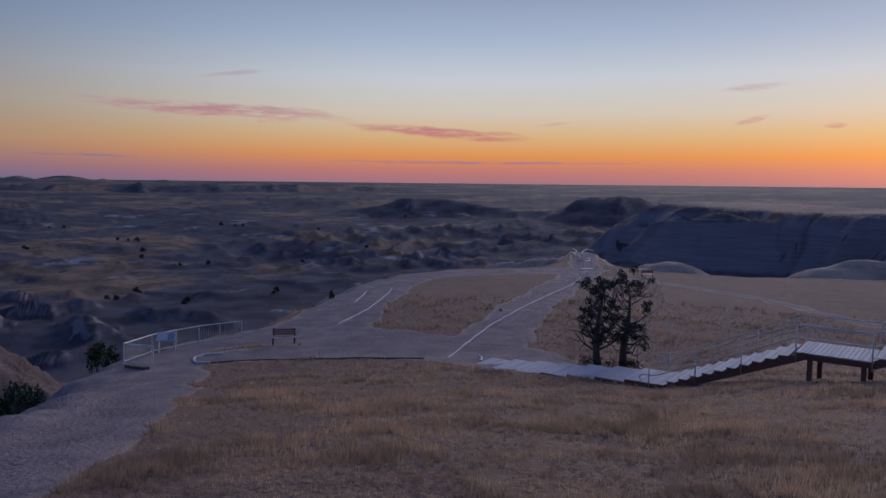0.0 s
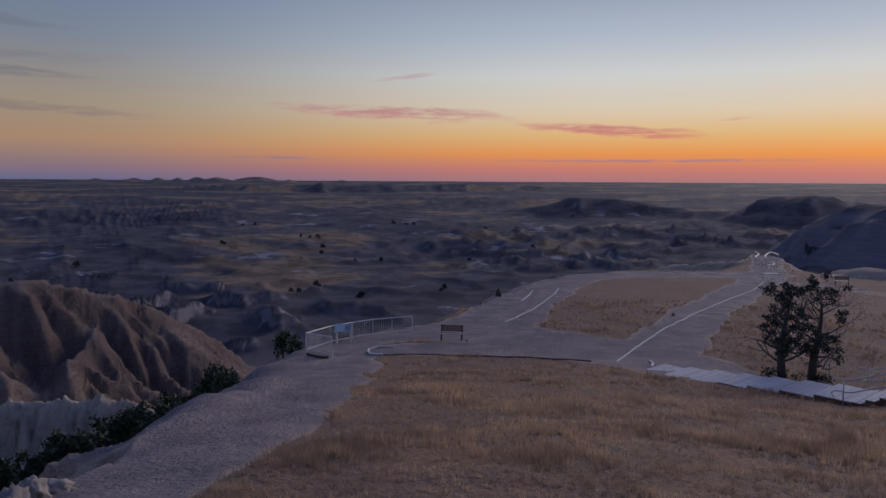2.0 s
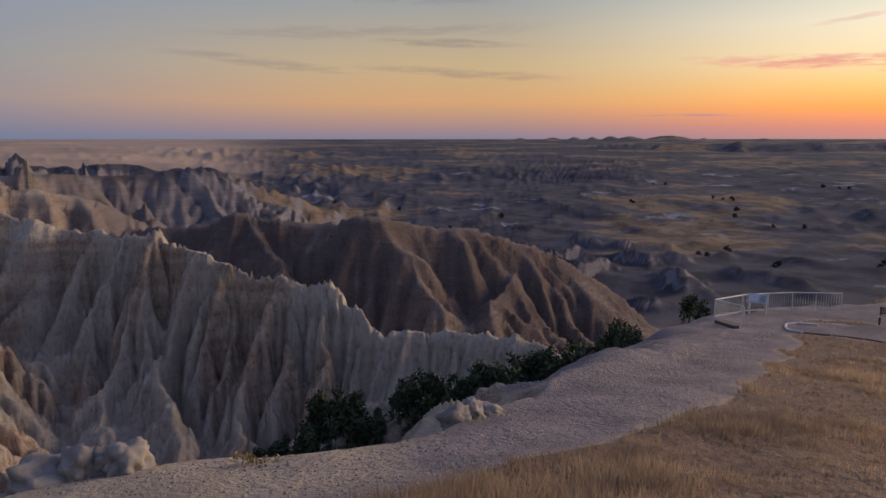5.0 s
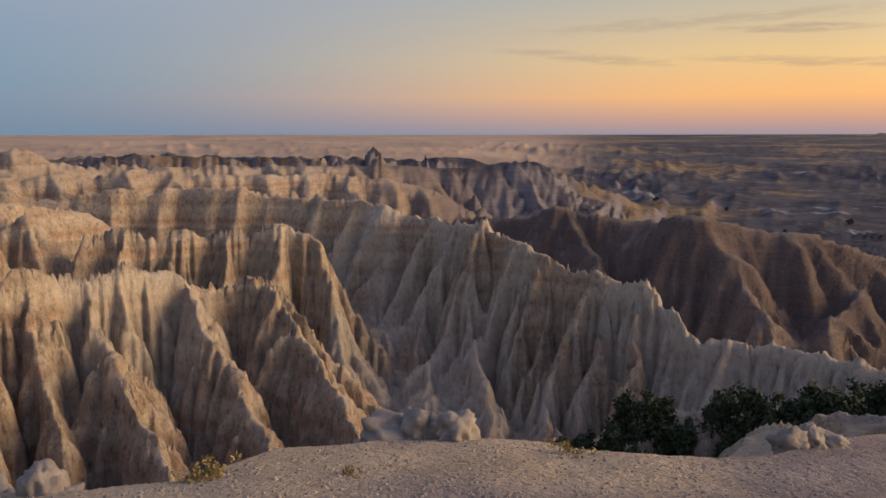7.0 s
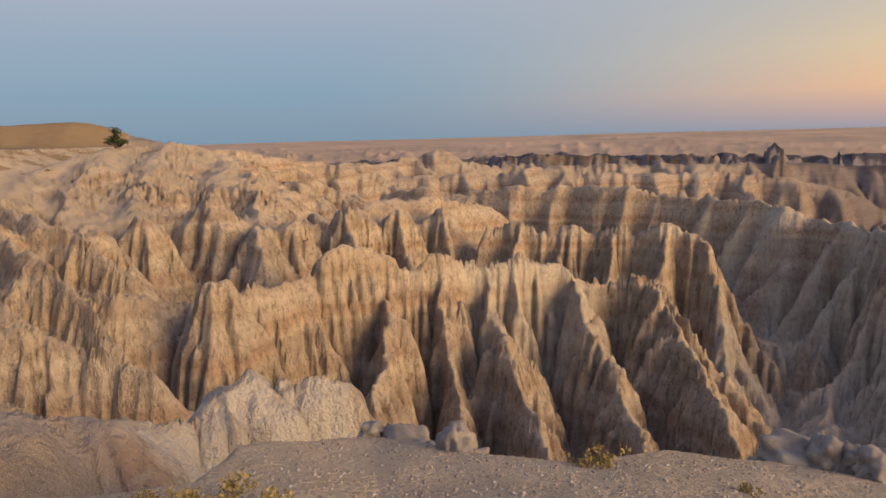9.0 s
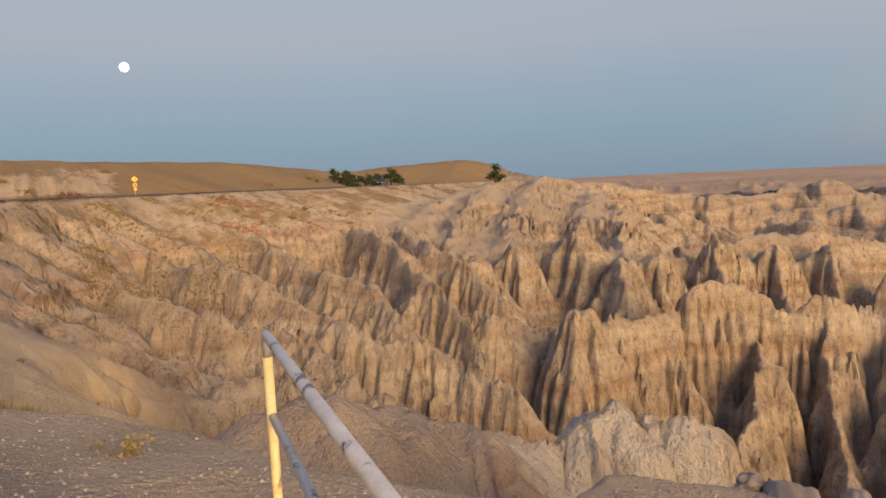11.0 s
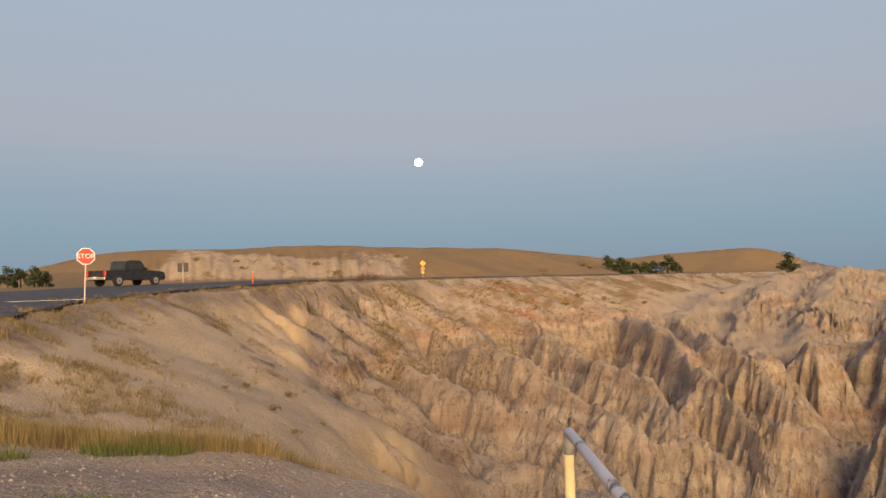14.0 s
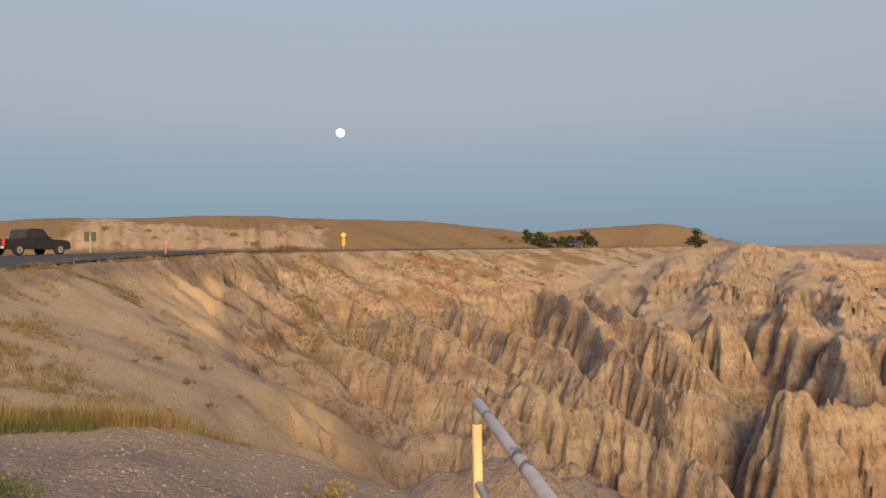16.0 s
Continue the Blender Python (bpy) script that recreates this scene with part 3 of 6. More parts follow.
def run_water():
    for x0, x1, y0, y1, dx, k, steps, spread, seed in ((-520, 60, -330, 420, 1.5, .10, 18, .02, 71), (-122, 2, -100, 84, .42, .075, 22, .014, 72)):
        x, y = np.meshgrid(np.arange(x0, x1, dx), np.arange(y0, y1, dx))
        z, flat = land(x.ravel(), y.ravel())
        z, flat = z.reshape(x.shape), flat.reshape(x.shape)
        h = z + wear(x, y)
        ny, nx = x.shape
        edge = np.minimum(np.minimum(np.arange(nx)[None], np.arange(nx)[None, ::-1]), np.minimum(np.arange(ny)[:, None], np.arange(ny)[::-1, None]))
        p = k * soft(x, y, z, flat) * smooth(edge, 2, 30)
        h1 = carve(h + .12 * fbm(x, y, 5 * dx, 2, seed), dx, p, steps, spread, seed)
        WEAR.append((x0, y0, dx, ((h1 - h) * smooth(edge, 2, 24) * np.clip((1 - flat) * 1.5, 0, 1)).astype(np.float32)))


def nr_below(rr, far):
    """The first row that lies wholly beyond that distance."""
    return int(np.nonzero(rr.min(axis=1) > far)[0][0])


def weather(X, Y, Z, az, rr, rock):
    """Rain-cut gullies from large to small, then the ledges of harder beds."""
    cut, end, cols = 100, nr_below(rr, 1100), az < 183
    sl = (slice(cut, end), cols)
    x, y = X[sl].astype(np.float32), Y[sl].astype(np.float32)
    a, r = np.broadcast_to(az[cols], x.shape), np.hypot(x, y)
    (xi, xj), (yi, yj) = np.gradient(X[sl]), np.gradient(Y[sl])
    det = xi * yj - xj * yi
    m = rock[sl] * (1 - 0.8 * smooth(a, 155, 160) * smooth(-r, -60, -42)) * smooth(r, 8, 13)
    m = m * (1 - smooth(Z[sl], -0.3, 0.6) * smooth(a, 121.5, 124) * 0.55)
    m = m * (1 - 0.85 * smooth(-a, -42, -34) * smooth(-r, -150, -110))
    m = m * (1 - .8 * smooth(a, 142, 150) * smooth(-r, -42, -32)) * (1 - .5 * smooth(a, 146, 152))
    z = Z[sl] + wear(x, y)
    for size, amount, reach, start, seed in ((58, .04, 1100, 260, 7), (27, .05, 900, 130, 1), (13, .03, 620, 60, 2), (6, .085, 330, 20, 3), (2.8, .05, 220, 10, 4), (1.3, .055, 110, 8, 5), (.6, .06, 60, 8, 6)):
        zi, zj = np.gradient(z)
        gx, gy = ((zi * yj - zj * yi) / det).astype(np.float32), ((zj * xi - zi * xj) / det).astype(np.float32)
        k = m * smooth(-r, -reach, -reach * .6) * smooth(r, start * .6, start)
        if size > 20:
            k = k * (1 - .7 * smooth(a, 8, 24))
        n = k > .01
        z[n] += (k[n] * erode(x[n], y[n], z[n], gx[n], gy[n], size, amount, seed)).astype(z.dtype)
    k = m * smooth(-r, -420, -180)
    for bed, share in ((5.2, .12), (1.3, .28)):
        lay = z / bed + 0.4 * perlin(x / 45, y / 45, 23) + 0.1 * perlin(x / 6, y / 6, 26)
        up = lay - np.floor(lay)
        z = z + k * (1 - .75 * smooth(a, 112, 124)) * bed * share * (smooth(up, 0.38, 0.66) - up)
    lump = 0.7 * np.abs(perlin(x / 2.6, y / 2.6, 29)) + 0.45 * np.abs(perlin(x / 1.2 + .7 * perlin(x, y, 32), y / 1.2, 30)) + 0.25 * np.abs(perlin(x / .55, y / .55, 31))
    z = z + k * (.4 + .6 * smooth(-r, -60, -30)) * (lump - .3 + 0.2 * fbm(x, y, 4.5, 2, 30)) * (.45 * smooth(r, 9, 12) + .55 * smooth(r, 15, 22))
    Z = Z.copy()
    Z[sl] = z
    return Z


# ---- materials ----
def material(name, build, bump=0.0, dist=0.02, rough=0.9, metal=0.0, spec=0.3):
    m = bpy.data.materials.new(name)
    m.use_nodes = True
    N = Nodes(m.node_tree)
    b = m.node_tree.nodes["Principled BSDF"]
    pos = N.add("ShaderNodeNewGeometry").outputs["Position"]
    out = build(N, pos)
    col, height = out[0], out[1]
    N.put(b, "Base_Color", col)
    N.put(b, "Roughness", out[2] if len(out) > 2 else rough)
    b.inputs["Metallic"].default_value = metal
    b.inputs["Specular IOR Level"].default_value = spec
    if bump and height is not None:
        n = N.add("ShaderNodeBump", Strength=bump, Distance=dist, Height=height)
        N.put(b, "Normal", n.outputs[0])
    return m


def ground_look(N, pos):
    P = N.add("ShaderNodeSeparateXYZ", Vector=pos).outputs
    nrm = N.add("ShaderNodeSeparateXYZ", Vector=N.add("ShaderNodeNewGeometry").outputs["Normal"]).outputs[2]
    att = N.add("ShaderNodeAttribute")
    att.attribute_name = "cover"
    cov = N.add("ShaderNodeSeparateColor", Color=att.outputs[0]).outputs
    grass, path, far, warm = cov[0], cov[1], cov[2], att.outputs["Alpha"]
    n1, n2, n3 = N.noise(pos, 0.05, 4.0), N.noise(pos, 0.6, 5.0, 0.6), N.noise(pos, 9.0, 4.0, 0.6)
    fleck = N.noise(pos, 45.0, 2.0, 0.6)
    # layered clay: colours follow the height, a little wavy
    h = N.math("ADD", P[2], N.math("MULTIPLY", N.math("SUBTRACT", n1, 0.5), 5.0))
    h = N.math("ADD", h, N.math("MULTIPLY", N.math("SUBTRACT", n2, 0.5), 0.5))
    band = N.math("FRACT", N.math("MULTIPLY", h, 1 / 11.0))
    clay = N.ramp(band, [(0.0, (0.514, 0.433, 0.338, 1)), (.12, (0.584, 0.505, 0.402, 1)), (.17, (0.370, 0.270, 0.200, 1)), (.3, (0.493, 0.414, 0.329, 1)), (.42, (0.339, 0.285, 0.232, 1)), (.47, (0.564, 0.476, 0.382, 1)), (.5, (0.514, 0.372, 0.276, 1)),
                         (.56, (0.359, 0.242, 0.175, 1)), (.63, (0.514, 0.433, 0.349, 1)), (.78, (0.564, 0.496, 0.402, 1)), (.86, (0.400, 0.310, 0.232, 1)), (1.0, (0.514, 0.433, 0.338, 1))])
    deep = N.step(h, -34.0, -14.0, 1.0, 0.0)
    red = N.ramp(N.math("FRACT", N.math("MULTIPLY", h, 1 / 9.0)), [(0.0, (0.400, 0.281, 0.231, 1)), (.25, (0.528, 0.396, 0.330, 1)), (.4, (0.352, 0.231, 0.198, 1)), (.55, (0.480, 0.380, 0.330, 1)), (.62, (0.608, 0.544, 0.478, 1)),
                                                          (.7, (0.416, 0.281, 0.231, 1)), (1.0, (0.400, 0.281, 0.231, 1))])
    clay = N.mix(N.math("MULTIPLY", deep, 0.3), clay, red)
    clay = N.mix(N.step(n2, 0.35, 0.7, 0.0, 0.3), clay, (.36, .29, .22, 1))
    clay = N.mix(N.step(n3, 0.5, 0.75, 0.0, 0.2), clay, (.24, .195, .15, 1))
    # far ridge: mauve clay, darkened further to put its shade into the colour
    mauve_shade = N.mix(N.step(N.noise(pos, 0.02, 4.0, 0.6), 0.38, 0.62), (.088, .068, .068, 1), (.135, .107, .103, 1))
    clay = N.mix(N.math("MULTIPLY", warm, 0.93), clay, mauve_shade)
    speck = N.noise(pos, 1.7, 3.0, 0.5)
    clay = N.mix(N.step(speck, 0.70, 0.74, 0.0, 0.75), clay, (.10, .085, .065, 1))
    # thin beds of harder and softer clay, and a broken, pitted face
    thin = N.noise(N.scaled(pos, 0.03, 0.03, 1.0), 1.5, 5.0, 0.65)
    beds = N.ramp(thin, [(0.36, (.5, .47, .44, 1)), (.43, (.95, .94, .93, 1)), (.48, (1.15, 1.13, 1.1, 1)), (.52, (.62, .58, .55, 1)), (.56, (1.05, 1.03, 1.0, 1)), (.63, (1.3, 1.3, 1.3, 1))])
    clay = N.mix(N.math("MULTIPLY", N.step(nrm, 0.72, 0.9, 1.0, 0.25), 0.26), clay, beds, "MULTIPLY")
    clay = N.mix(N.math("MULTIPLY", N.math("SUBTRACT", 1.0, warm), 0.34), clay, (.395, .325, .247, 1))
    pits = N.noise(N.scaled(pos, 1.0, 1.0, 0.55), 1.9, 6.0, 0.6)
    clay = N.mix(1.0, clay, N.ramp(pits, [(0.3, (.47, .42, .38, 1)), (.44, (.79, .745, .69, 1)), (.62, (.95, .895, .83, 1))]), "MULTIPLY")
    seam = N.math("ABSOLUTE", N.math("SUBTRACT", N.noise(N.scaled(pos, 1.0, 1.0, 0.45), 0.85, 7.0, 0.62), 0.5))
    crack = N.step(seam, 0.004, 0.016, 1.0, 0.0)
    clay = N.mix(N.math("MULTIPLY", crack, N.step(nrm, 0.75, 0.92, 0.6, 0.15)), clay, (.13, .105, .08, 1))
    pale = N.add("ShaderNodeAttribute")
    pale.attribute_name = "chalk_and_light"
    clay = N.mix(N.math("MULTIPLY", pale.outputs["Fac"], N.step(pits, .3, .55, .5, .85)), clay, (.50, .455, .38, 1))
    flat = N.step(nrm, 0.78, 0.92)
    clay = N.mix(N.math("MULTIPLY", flat, N.math("MULTIPLY", N.math("ADD", N.math("MULTIPLY", far, -0.8), 0.8), N.math("ADD", N.math("MULTIPLY", warm, -0.8), 1.0))), clay, N.mix(n2, (.47, .37, .25, 1), (.37, .295, .2, 1)))
    # basin floor: grey flats tinted blue for distance haze, white pans, dry grass
    wide = N.noise(N.scaled(pos, 1.0, 1.0, 0.0), 0.006, 6.0, 0.6)
    pan = N.noise(N.scaled(pos, 1.0, 1.0, 0.0), 0.017, 5.0, 0.65)
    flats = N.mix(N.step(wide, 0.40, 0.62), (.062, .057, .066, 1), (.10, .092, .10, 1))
    flats = N.mix(N.math("MULTIPLY", N.step(wide, 0.525, 0.57), flat), flats, (.20, .14, .085, 1))
    flats = N.mix(N.math("MULTIPLY", N.math("MULTIPLY", N.step(pan, 0.60, 0.66), N.step(P[2], -34.0, -42.0)), flat), flats, (.25, .24, .245, 1))
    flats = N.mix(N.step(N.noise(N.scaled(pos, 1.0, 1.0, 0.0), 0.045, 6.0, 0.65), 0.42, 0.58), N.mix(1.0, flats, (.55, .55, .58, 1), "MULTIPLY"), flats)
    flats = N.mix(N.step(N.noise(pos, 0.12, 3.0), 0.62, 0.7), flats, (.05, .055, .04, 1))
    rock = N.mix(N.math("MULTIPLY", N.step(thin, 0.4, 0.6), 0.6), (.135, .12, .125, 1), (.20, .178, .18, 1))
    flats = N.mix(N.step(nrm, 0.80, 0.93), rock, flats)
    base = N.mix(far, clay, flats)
    # hilltop grass and soil
    g1 = N.noise(pos, 0.22, 4.0, 0.6)
    straw = N.mix(N.step(g1, 0.35, 0.65), (.235, .142, .09, 1), (.155, .095, .066, 1))
    straw = N.mix(N.step(n2, 0.42, 0.62), (.17, .125, .09, 1), straw)
    straw = N.mix(N.step(n3, 0.35, 0.7, 0.0, 0.7), straw, (.265, .18, .113, 1))
    straw = N.mix(N.step(fleck, 0.5, 0.72, 0.0, 0.6), straw, (.17, .12, .075, 1))
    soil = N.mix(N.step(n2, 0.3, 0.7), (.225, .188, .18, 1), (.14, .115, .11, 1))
    # paler sand colour; on rim and lot it paints warm light onto the same soil
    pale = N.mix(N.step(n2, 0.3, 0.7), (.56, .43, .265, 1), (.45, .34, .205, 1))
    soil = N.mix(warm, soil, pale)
    soil = N.mix(N.step(fleck, 0.52, 0.7, 0.0, 0.7), soil, (.50, .43, .37, 1))
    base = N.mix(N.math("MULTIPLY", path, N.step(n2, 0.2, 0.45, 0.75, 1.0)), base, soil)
    gm = N.math("ADD", grass, N.math("MULTIPLY", N.math("SUBTRACT", n2, 0.5), 0.7))
    plainc = N.mix(N.step(N.noise(N.scaled(pos, 1.0, 1.0, 0.0), 0.004, 5.0, 0.6), 0.4, 0.6), (.40, .28, .19, 1), (.30, .22, .155, 1))
    straw = N.mix(N.step(P[1], -34.0, -60.0), straw, N.mix(g1, (.20, .135, .07, 1), (.27, .19, .10, 1)))
    straw = N.mix(far, straw, plainc)
    base = N.mix(N.step(gm, 0.35, 0.6), base, straw)
    n4 = N.noise(N.scaled(pos, 1.0, 1.0, 0.3), 2.1, 6.0, 0.62)
    height = N.math("ADD", N.math("MULTIPLY", N.math("ADD", N.math("MULTIPLY", n2, 0.6), N.math("MULTIPLY", n4, .6)), N.math("MULTIPLY", N.math("ADD", N.math("MULTIPLY", flat, -0.7), 1.0), N.math("ADD", N.math("MULTIPLY", N.math("MAXIMUM", grass, path), -0.75), 1.0))), N.math("ADD", N.math("MULTIPLY", n3, 0.3), N.math("MULTIPLY", fleck, 0.05)))
    return base, height


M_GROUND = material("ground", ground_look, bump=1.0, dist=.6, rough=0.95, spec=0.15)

# ---- the ground: one sheet from underfoot to the horizon ----
PATHS = [  # centre line (bearing, distance), half width
    ([(15, 47.5), (8, 45), (1, 41), (-4, 38), (-6, 36.5)], 3.2),
    ([(-2.5, 37), (-4.5, 46), (-6.5, 57), (-9, 72), (-11, 92), (-11, 126)], 2.0),
    ([(10, 46), (7.5, 58), (5, 72), (3, 82), (-2, 88), (-8, 92), (-11, 96)], 3.2),
    ([(19.6, 43), (22, 31), (24, 23), (27, 17.5), (31, 13.2), (36, 10.9), (42, 9.2), (50, 8.3), (61, 7.9), (75, 7.8), (100, 7.2)], 1.5),
    ([(17, 47), (21, 45.5), (23, 44)], 3.5), ([(22, 44), (26, 36), (30, 25), (33, 16.5)], 2.0),
    ([(-8, 90), (-16, 84), (-24, 72), (-31, 60)], .8),
    ([(18, 39.6), (12, 40), (5, 39.4), (0, 38.6)], 2.4),
]


def cover(x, y, z, flat):
    """How far each point is under grass, trodden soil, or is distant basin."""
    r, a = np.hypot(x, y), bearing_of(x, y)
    path = np.zeros(x.shape)
    m = r < 140
    for line, half in PATHS:
        for d, s, t, i, j in segments(x[m], y[m], [at(*p) for p in line]):
            d = d + 0.5 * fbm(x[m], y[m], 4.0, 2, 31)
            path[m] = np.maximum(path[m], smooth(-d, -half - .5, -half + .3))
    d, s = outside(x, y, HILL)
    rim = smooth(d, -3.2, -1.2) * smooth(a, 40, 55) * smooth(-d, -1.6, -.2)
    lip = 6 * smooth(a, 120, 128)
    lot = smooth(a, 106, 118) * smooth(-d, -2 - lip, -lip)
    path = np.maximum(path, np.maximum(rim, lot)) * (r < 140)
    away = outside(x, y, ROADSIDE)[0]
    road = smooth(-away, -1, 1)
    grass = flat * (1 - np.clip(path * 1.3, 0, 1)) * (d < 1)
    grass = np.maximum(grass, road * smooth(r, 26, 34) * 0.7)
    grass = np.maximum(grass, smooth(r, 620, 900) * smooth(a, 36, 84) )
    shelf = (1 - smooth(away, 8, 22)) * smooth(a, 120, 126) * (1 - smooth(a, 155, 159)) * smooth(away, -2, 1)
    grass = np.maximum(grass, shelf * (1 - .3 * smooth(a, 140, 147)) * (.5 + .25 * fbm(x, y, 9, 4, 36)))
    edge = 1.4 * fbm(x, y, 30, 3, 33)
    grass = np.maximum(grass, smooth(z, -17, -14.5) * smooth(r, 380, 400) * smooth(-r, -800, -700) * smooth(-a, 18, 20) * .46)
    verge = smooth(a + 5 * fbm(x, y, 4, 3, 34), 174.5, 179) * smooth(r, 11.5, 13.5) * smooth(-r, -42, -36)
    grass = np.maximum(grass, verge * .42)
    # olive streak of grass down the swale below the road
    for q, s, t, i, j in segments(x, y, [at(*p) for p in ((174, 42), (170, 42.5), (166.3, 44), (163.6, 40.5), (160.6, 35.5))]):
        grass = np.maximum(grass, smooth(-q - .9 * fbm(x, y, 3, 3, 37), -1.9 + .25 * i, -.5) * (.56 - .05 * i))
    bank = smooth(z, 0.4, 1.2) * (1 - smooth(z + edge, 5.0, 6.6)) * smooth(a + edge, 150, 151.5) * smooth(-a + edge, -170.5, -169) * (r < 158) * (r > 105)
    grass = grass * (1 - bank * np.clip(.52 + .4 * fbm(x, y, 7, 3, 35), .3, .75))
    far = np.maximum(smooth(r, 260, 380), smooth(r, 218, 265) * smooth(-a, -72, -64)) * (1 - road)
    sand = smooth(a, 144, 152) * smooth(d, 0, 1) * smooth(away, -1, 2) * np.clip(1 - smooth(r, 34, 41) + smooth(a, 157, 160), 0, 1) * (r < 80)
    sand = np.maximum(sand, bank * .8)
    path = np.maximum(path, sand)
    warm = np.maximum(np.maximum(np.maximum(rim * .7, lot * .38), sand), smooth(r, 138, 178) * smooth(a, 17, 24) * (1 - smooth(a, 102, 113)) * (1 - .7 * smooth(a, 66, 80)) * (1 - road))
    chalk_and_light = smooth(a, 105, 108) * (1 - smooth(a, 122, 127)) * smooth(r, 13.2, 14.2) * (1 - smooth(r, 18, 21))
    chalk_and_light = np.maximum(chalk_and_light, .45 * smooth(a, 84, 88) * (1 - smooth(a, 96, 101)) * smooth(r, 69, 73) * (1 - smooth(r, 88, 96)) * smooth(fbm(x, y, 9, 3, 61), -.25, .15))
    # long wall: paled to put light the sun doesn't give into its colour
    chalk_and_light = np.maximum(chalk_and_light, .6 * smooth(a, 34, 40) * (1 - smooth(a, 80, 86)) * smooth(r, 80, 86) * (1 - smooth(r, 130, 140)) * smooth(fbm(x, y, 14, 3, 63), -.4, .1))
    chalk_and_light = np.maximum(chalk_and_light, .15 * smooth(a, 118, 122) * (1 - smooth(a, 140, 146)) * smooth(r, 26, 30) * (1 - smooth(r, 56, 64)) * smooth(fbm(x, y, 8, 3, 62), -.05, .2))
    return grass, path, far, warm, chalk_and_light * (1 - path)


GRID = {}


def height(x, y):
    """The sheet's height at points, between its corners."""
    a, r = bearing_of(np.asarray(x, float), np.asarray(y, float)), np.hypot(x, y)
    az, rr, z = GRID["az"], GRID["rr"], GRID["z"]
    nr, na = rr.shape
    j = np.clip(np.searchsorted(az, a) - 1, 0, na - 2)
    v = (a - az[j]) / (az[j + 1] - az[j])
    key = (np.arange(na)[:, None] * 1e5 + rr.T).ravel()
    out = 0
    for col, share in ((j, 1 - v), (j + 1, v)):
        i = np.clip(np.searchsorted(key, col * 1e5 + r) - 1 - col * nr, 0, nr - 2)
        u = np.clip((r - rr[i, col]) / (rr[i + 1, col] - rr[i, col]), 0, 1)
        out = out + share * (z[i, col] * (1 - u) + z[i + 1, col] * u)
    return out


def rows_of(az, n=800):
    """Distances of the sheet's rows for each bearing: close together where the ground is near or steep."""
    wide = np.concatenate([np.arange(-34, 183, 1.0), az[az > 184]])
    r = np.geomspace(.4, 4900, 700)
    A, R = np.meshgrid(np.radians(wide), r, indexing="ij")
    x, y = (-np.sin(A) * R).ravel(), (np.cos(A) * R).ravel()
    z = (land(x, y)[0] + wear(x, y)).reshape(A.shape)
    dz = np.abs(np.diff(z, axis=1))
    mid = (r[1:] + r[:-1]) / 2
    dr = np.diff(r)
    cost = np.hypot(.5 * dr * np.interp(mid, [2, 6, 9, 130, 260, 800, 2000], [.15, .5, 1, .9, .6, .4, .18]), np.minimum(dz, 3 * dr) * (mid > 8) * np.interp(mid, [100, 300, 900], [1, .7, .2])) / mid
    pad = np.pad(cost, ((4, 4), (0, 0)), mode="edge")
    cost = sum(pad[k:k + len(cost)] for k in range(9)) / 9
    pad = np.pad(cost, ((0, 0), (6, 6)), mode="edge")
    cost = sum(pad[:, k:k + cost.shape[1]] for k in range(13)) / 13
    total = np.concatenate([np.zeros((len(wide), 1)), np.cumsum(cost, axis=1)], axis=1)
    out = np.array([np.interp(np.linspace(0, t[-1], n), t, r) for t in total])
    fine = np.array([np.interp(az, wide, out[:, k]) for k in range(n)])
    return np.concatenate([np.full((1, len(az)), .01), fine])


def make_ground():
    az = np.concatenate([np.arange(-34, 28, 0.22), np.arange(28, 158, 0.15), np.arange(158, 182.01, 0.2), np.arange(185, 325, 4.0)])
    run_water()
    rr = rows_of(az)
    A = np.broadcast_to(np.radians(az), rr.shape)
    X, Y = -np.sin(A) * rr, np.cos(A) * rr
    nr, na = X.shape
    x, y = X.ravel(), Y.ravel()
    z, flat = land(x, y)
    z = weather(X, Y, z.reshape(nr, na), az, rr, 1 - flat.reshape(nr, na)).ravel()
    GRID.update(az=az, rr=rr, z=z.reshape(nr, na))
    grass, path, far, warm, chalk_and_light = cover(x, y, z, flat)
    me = bpy.data.meshes.new("ground")
    idx = np.arange(nr * na).reshape(nr, na)
    nxt = np.roll(idx, -1, axis=1)
    quads = np.stack([idx[:-1], nxt[:-1], nxt[1:], idx[1:]], -1).reshape(-1, 4)[:, ::-1]
    nq = len(quads)
    me.vertices.add(nr * na)
    me.vertices.foreach_set("co", np.stack([x, y, z], 1).astype(np.float32).ravel())
    me.loops.add(nq * 4)
    me.polygons.add(nq)
    me.loops.foreach_set("vertex_index", quads.ravel().astype(np.int32))
    me.polygons.foreach_set("loop_start", np.arange(0, nq * 4, 4, dtype=np.int32))
    me.polygons.foreach_set("use_smooth", np.ones(nq, bool))
    me.update()
    c = me.color_attributes.new("cover", "FLOAT_COLOR", "POINT")
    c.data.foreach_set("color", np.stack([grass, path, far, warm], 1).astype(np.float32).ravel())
    me.attributes.new("chalk_and_light", "FLOAT", "POINT").data.foreach_set("value", chalk_and_light.astype(np.float32))
    me.materials.append(M_GROUND)
    ob = new("ground", me)
    tagged(ob, "eroded pale clay badlands with a dry grass hilltop", "ground", kind="structure")
    return ob


ground = make_ground()


def spot(bearing, r):
    """The ground's point at that bearing and distance."""
    x, y = at(bearing, r)
    return Vector((x, y, float(height(x, y))))


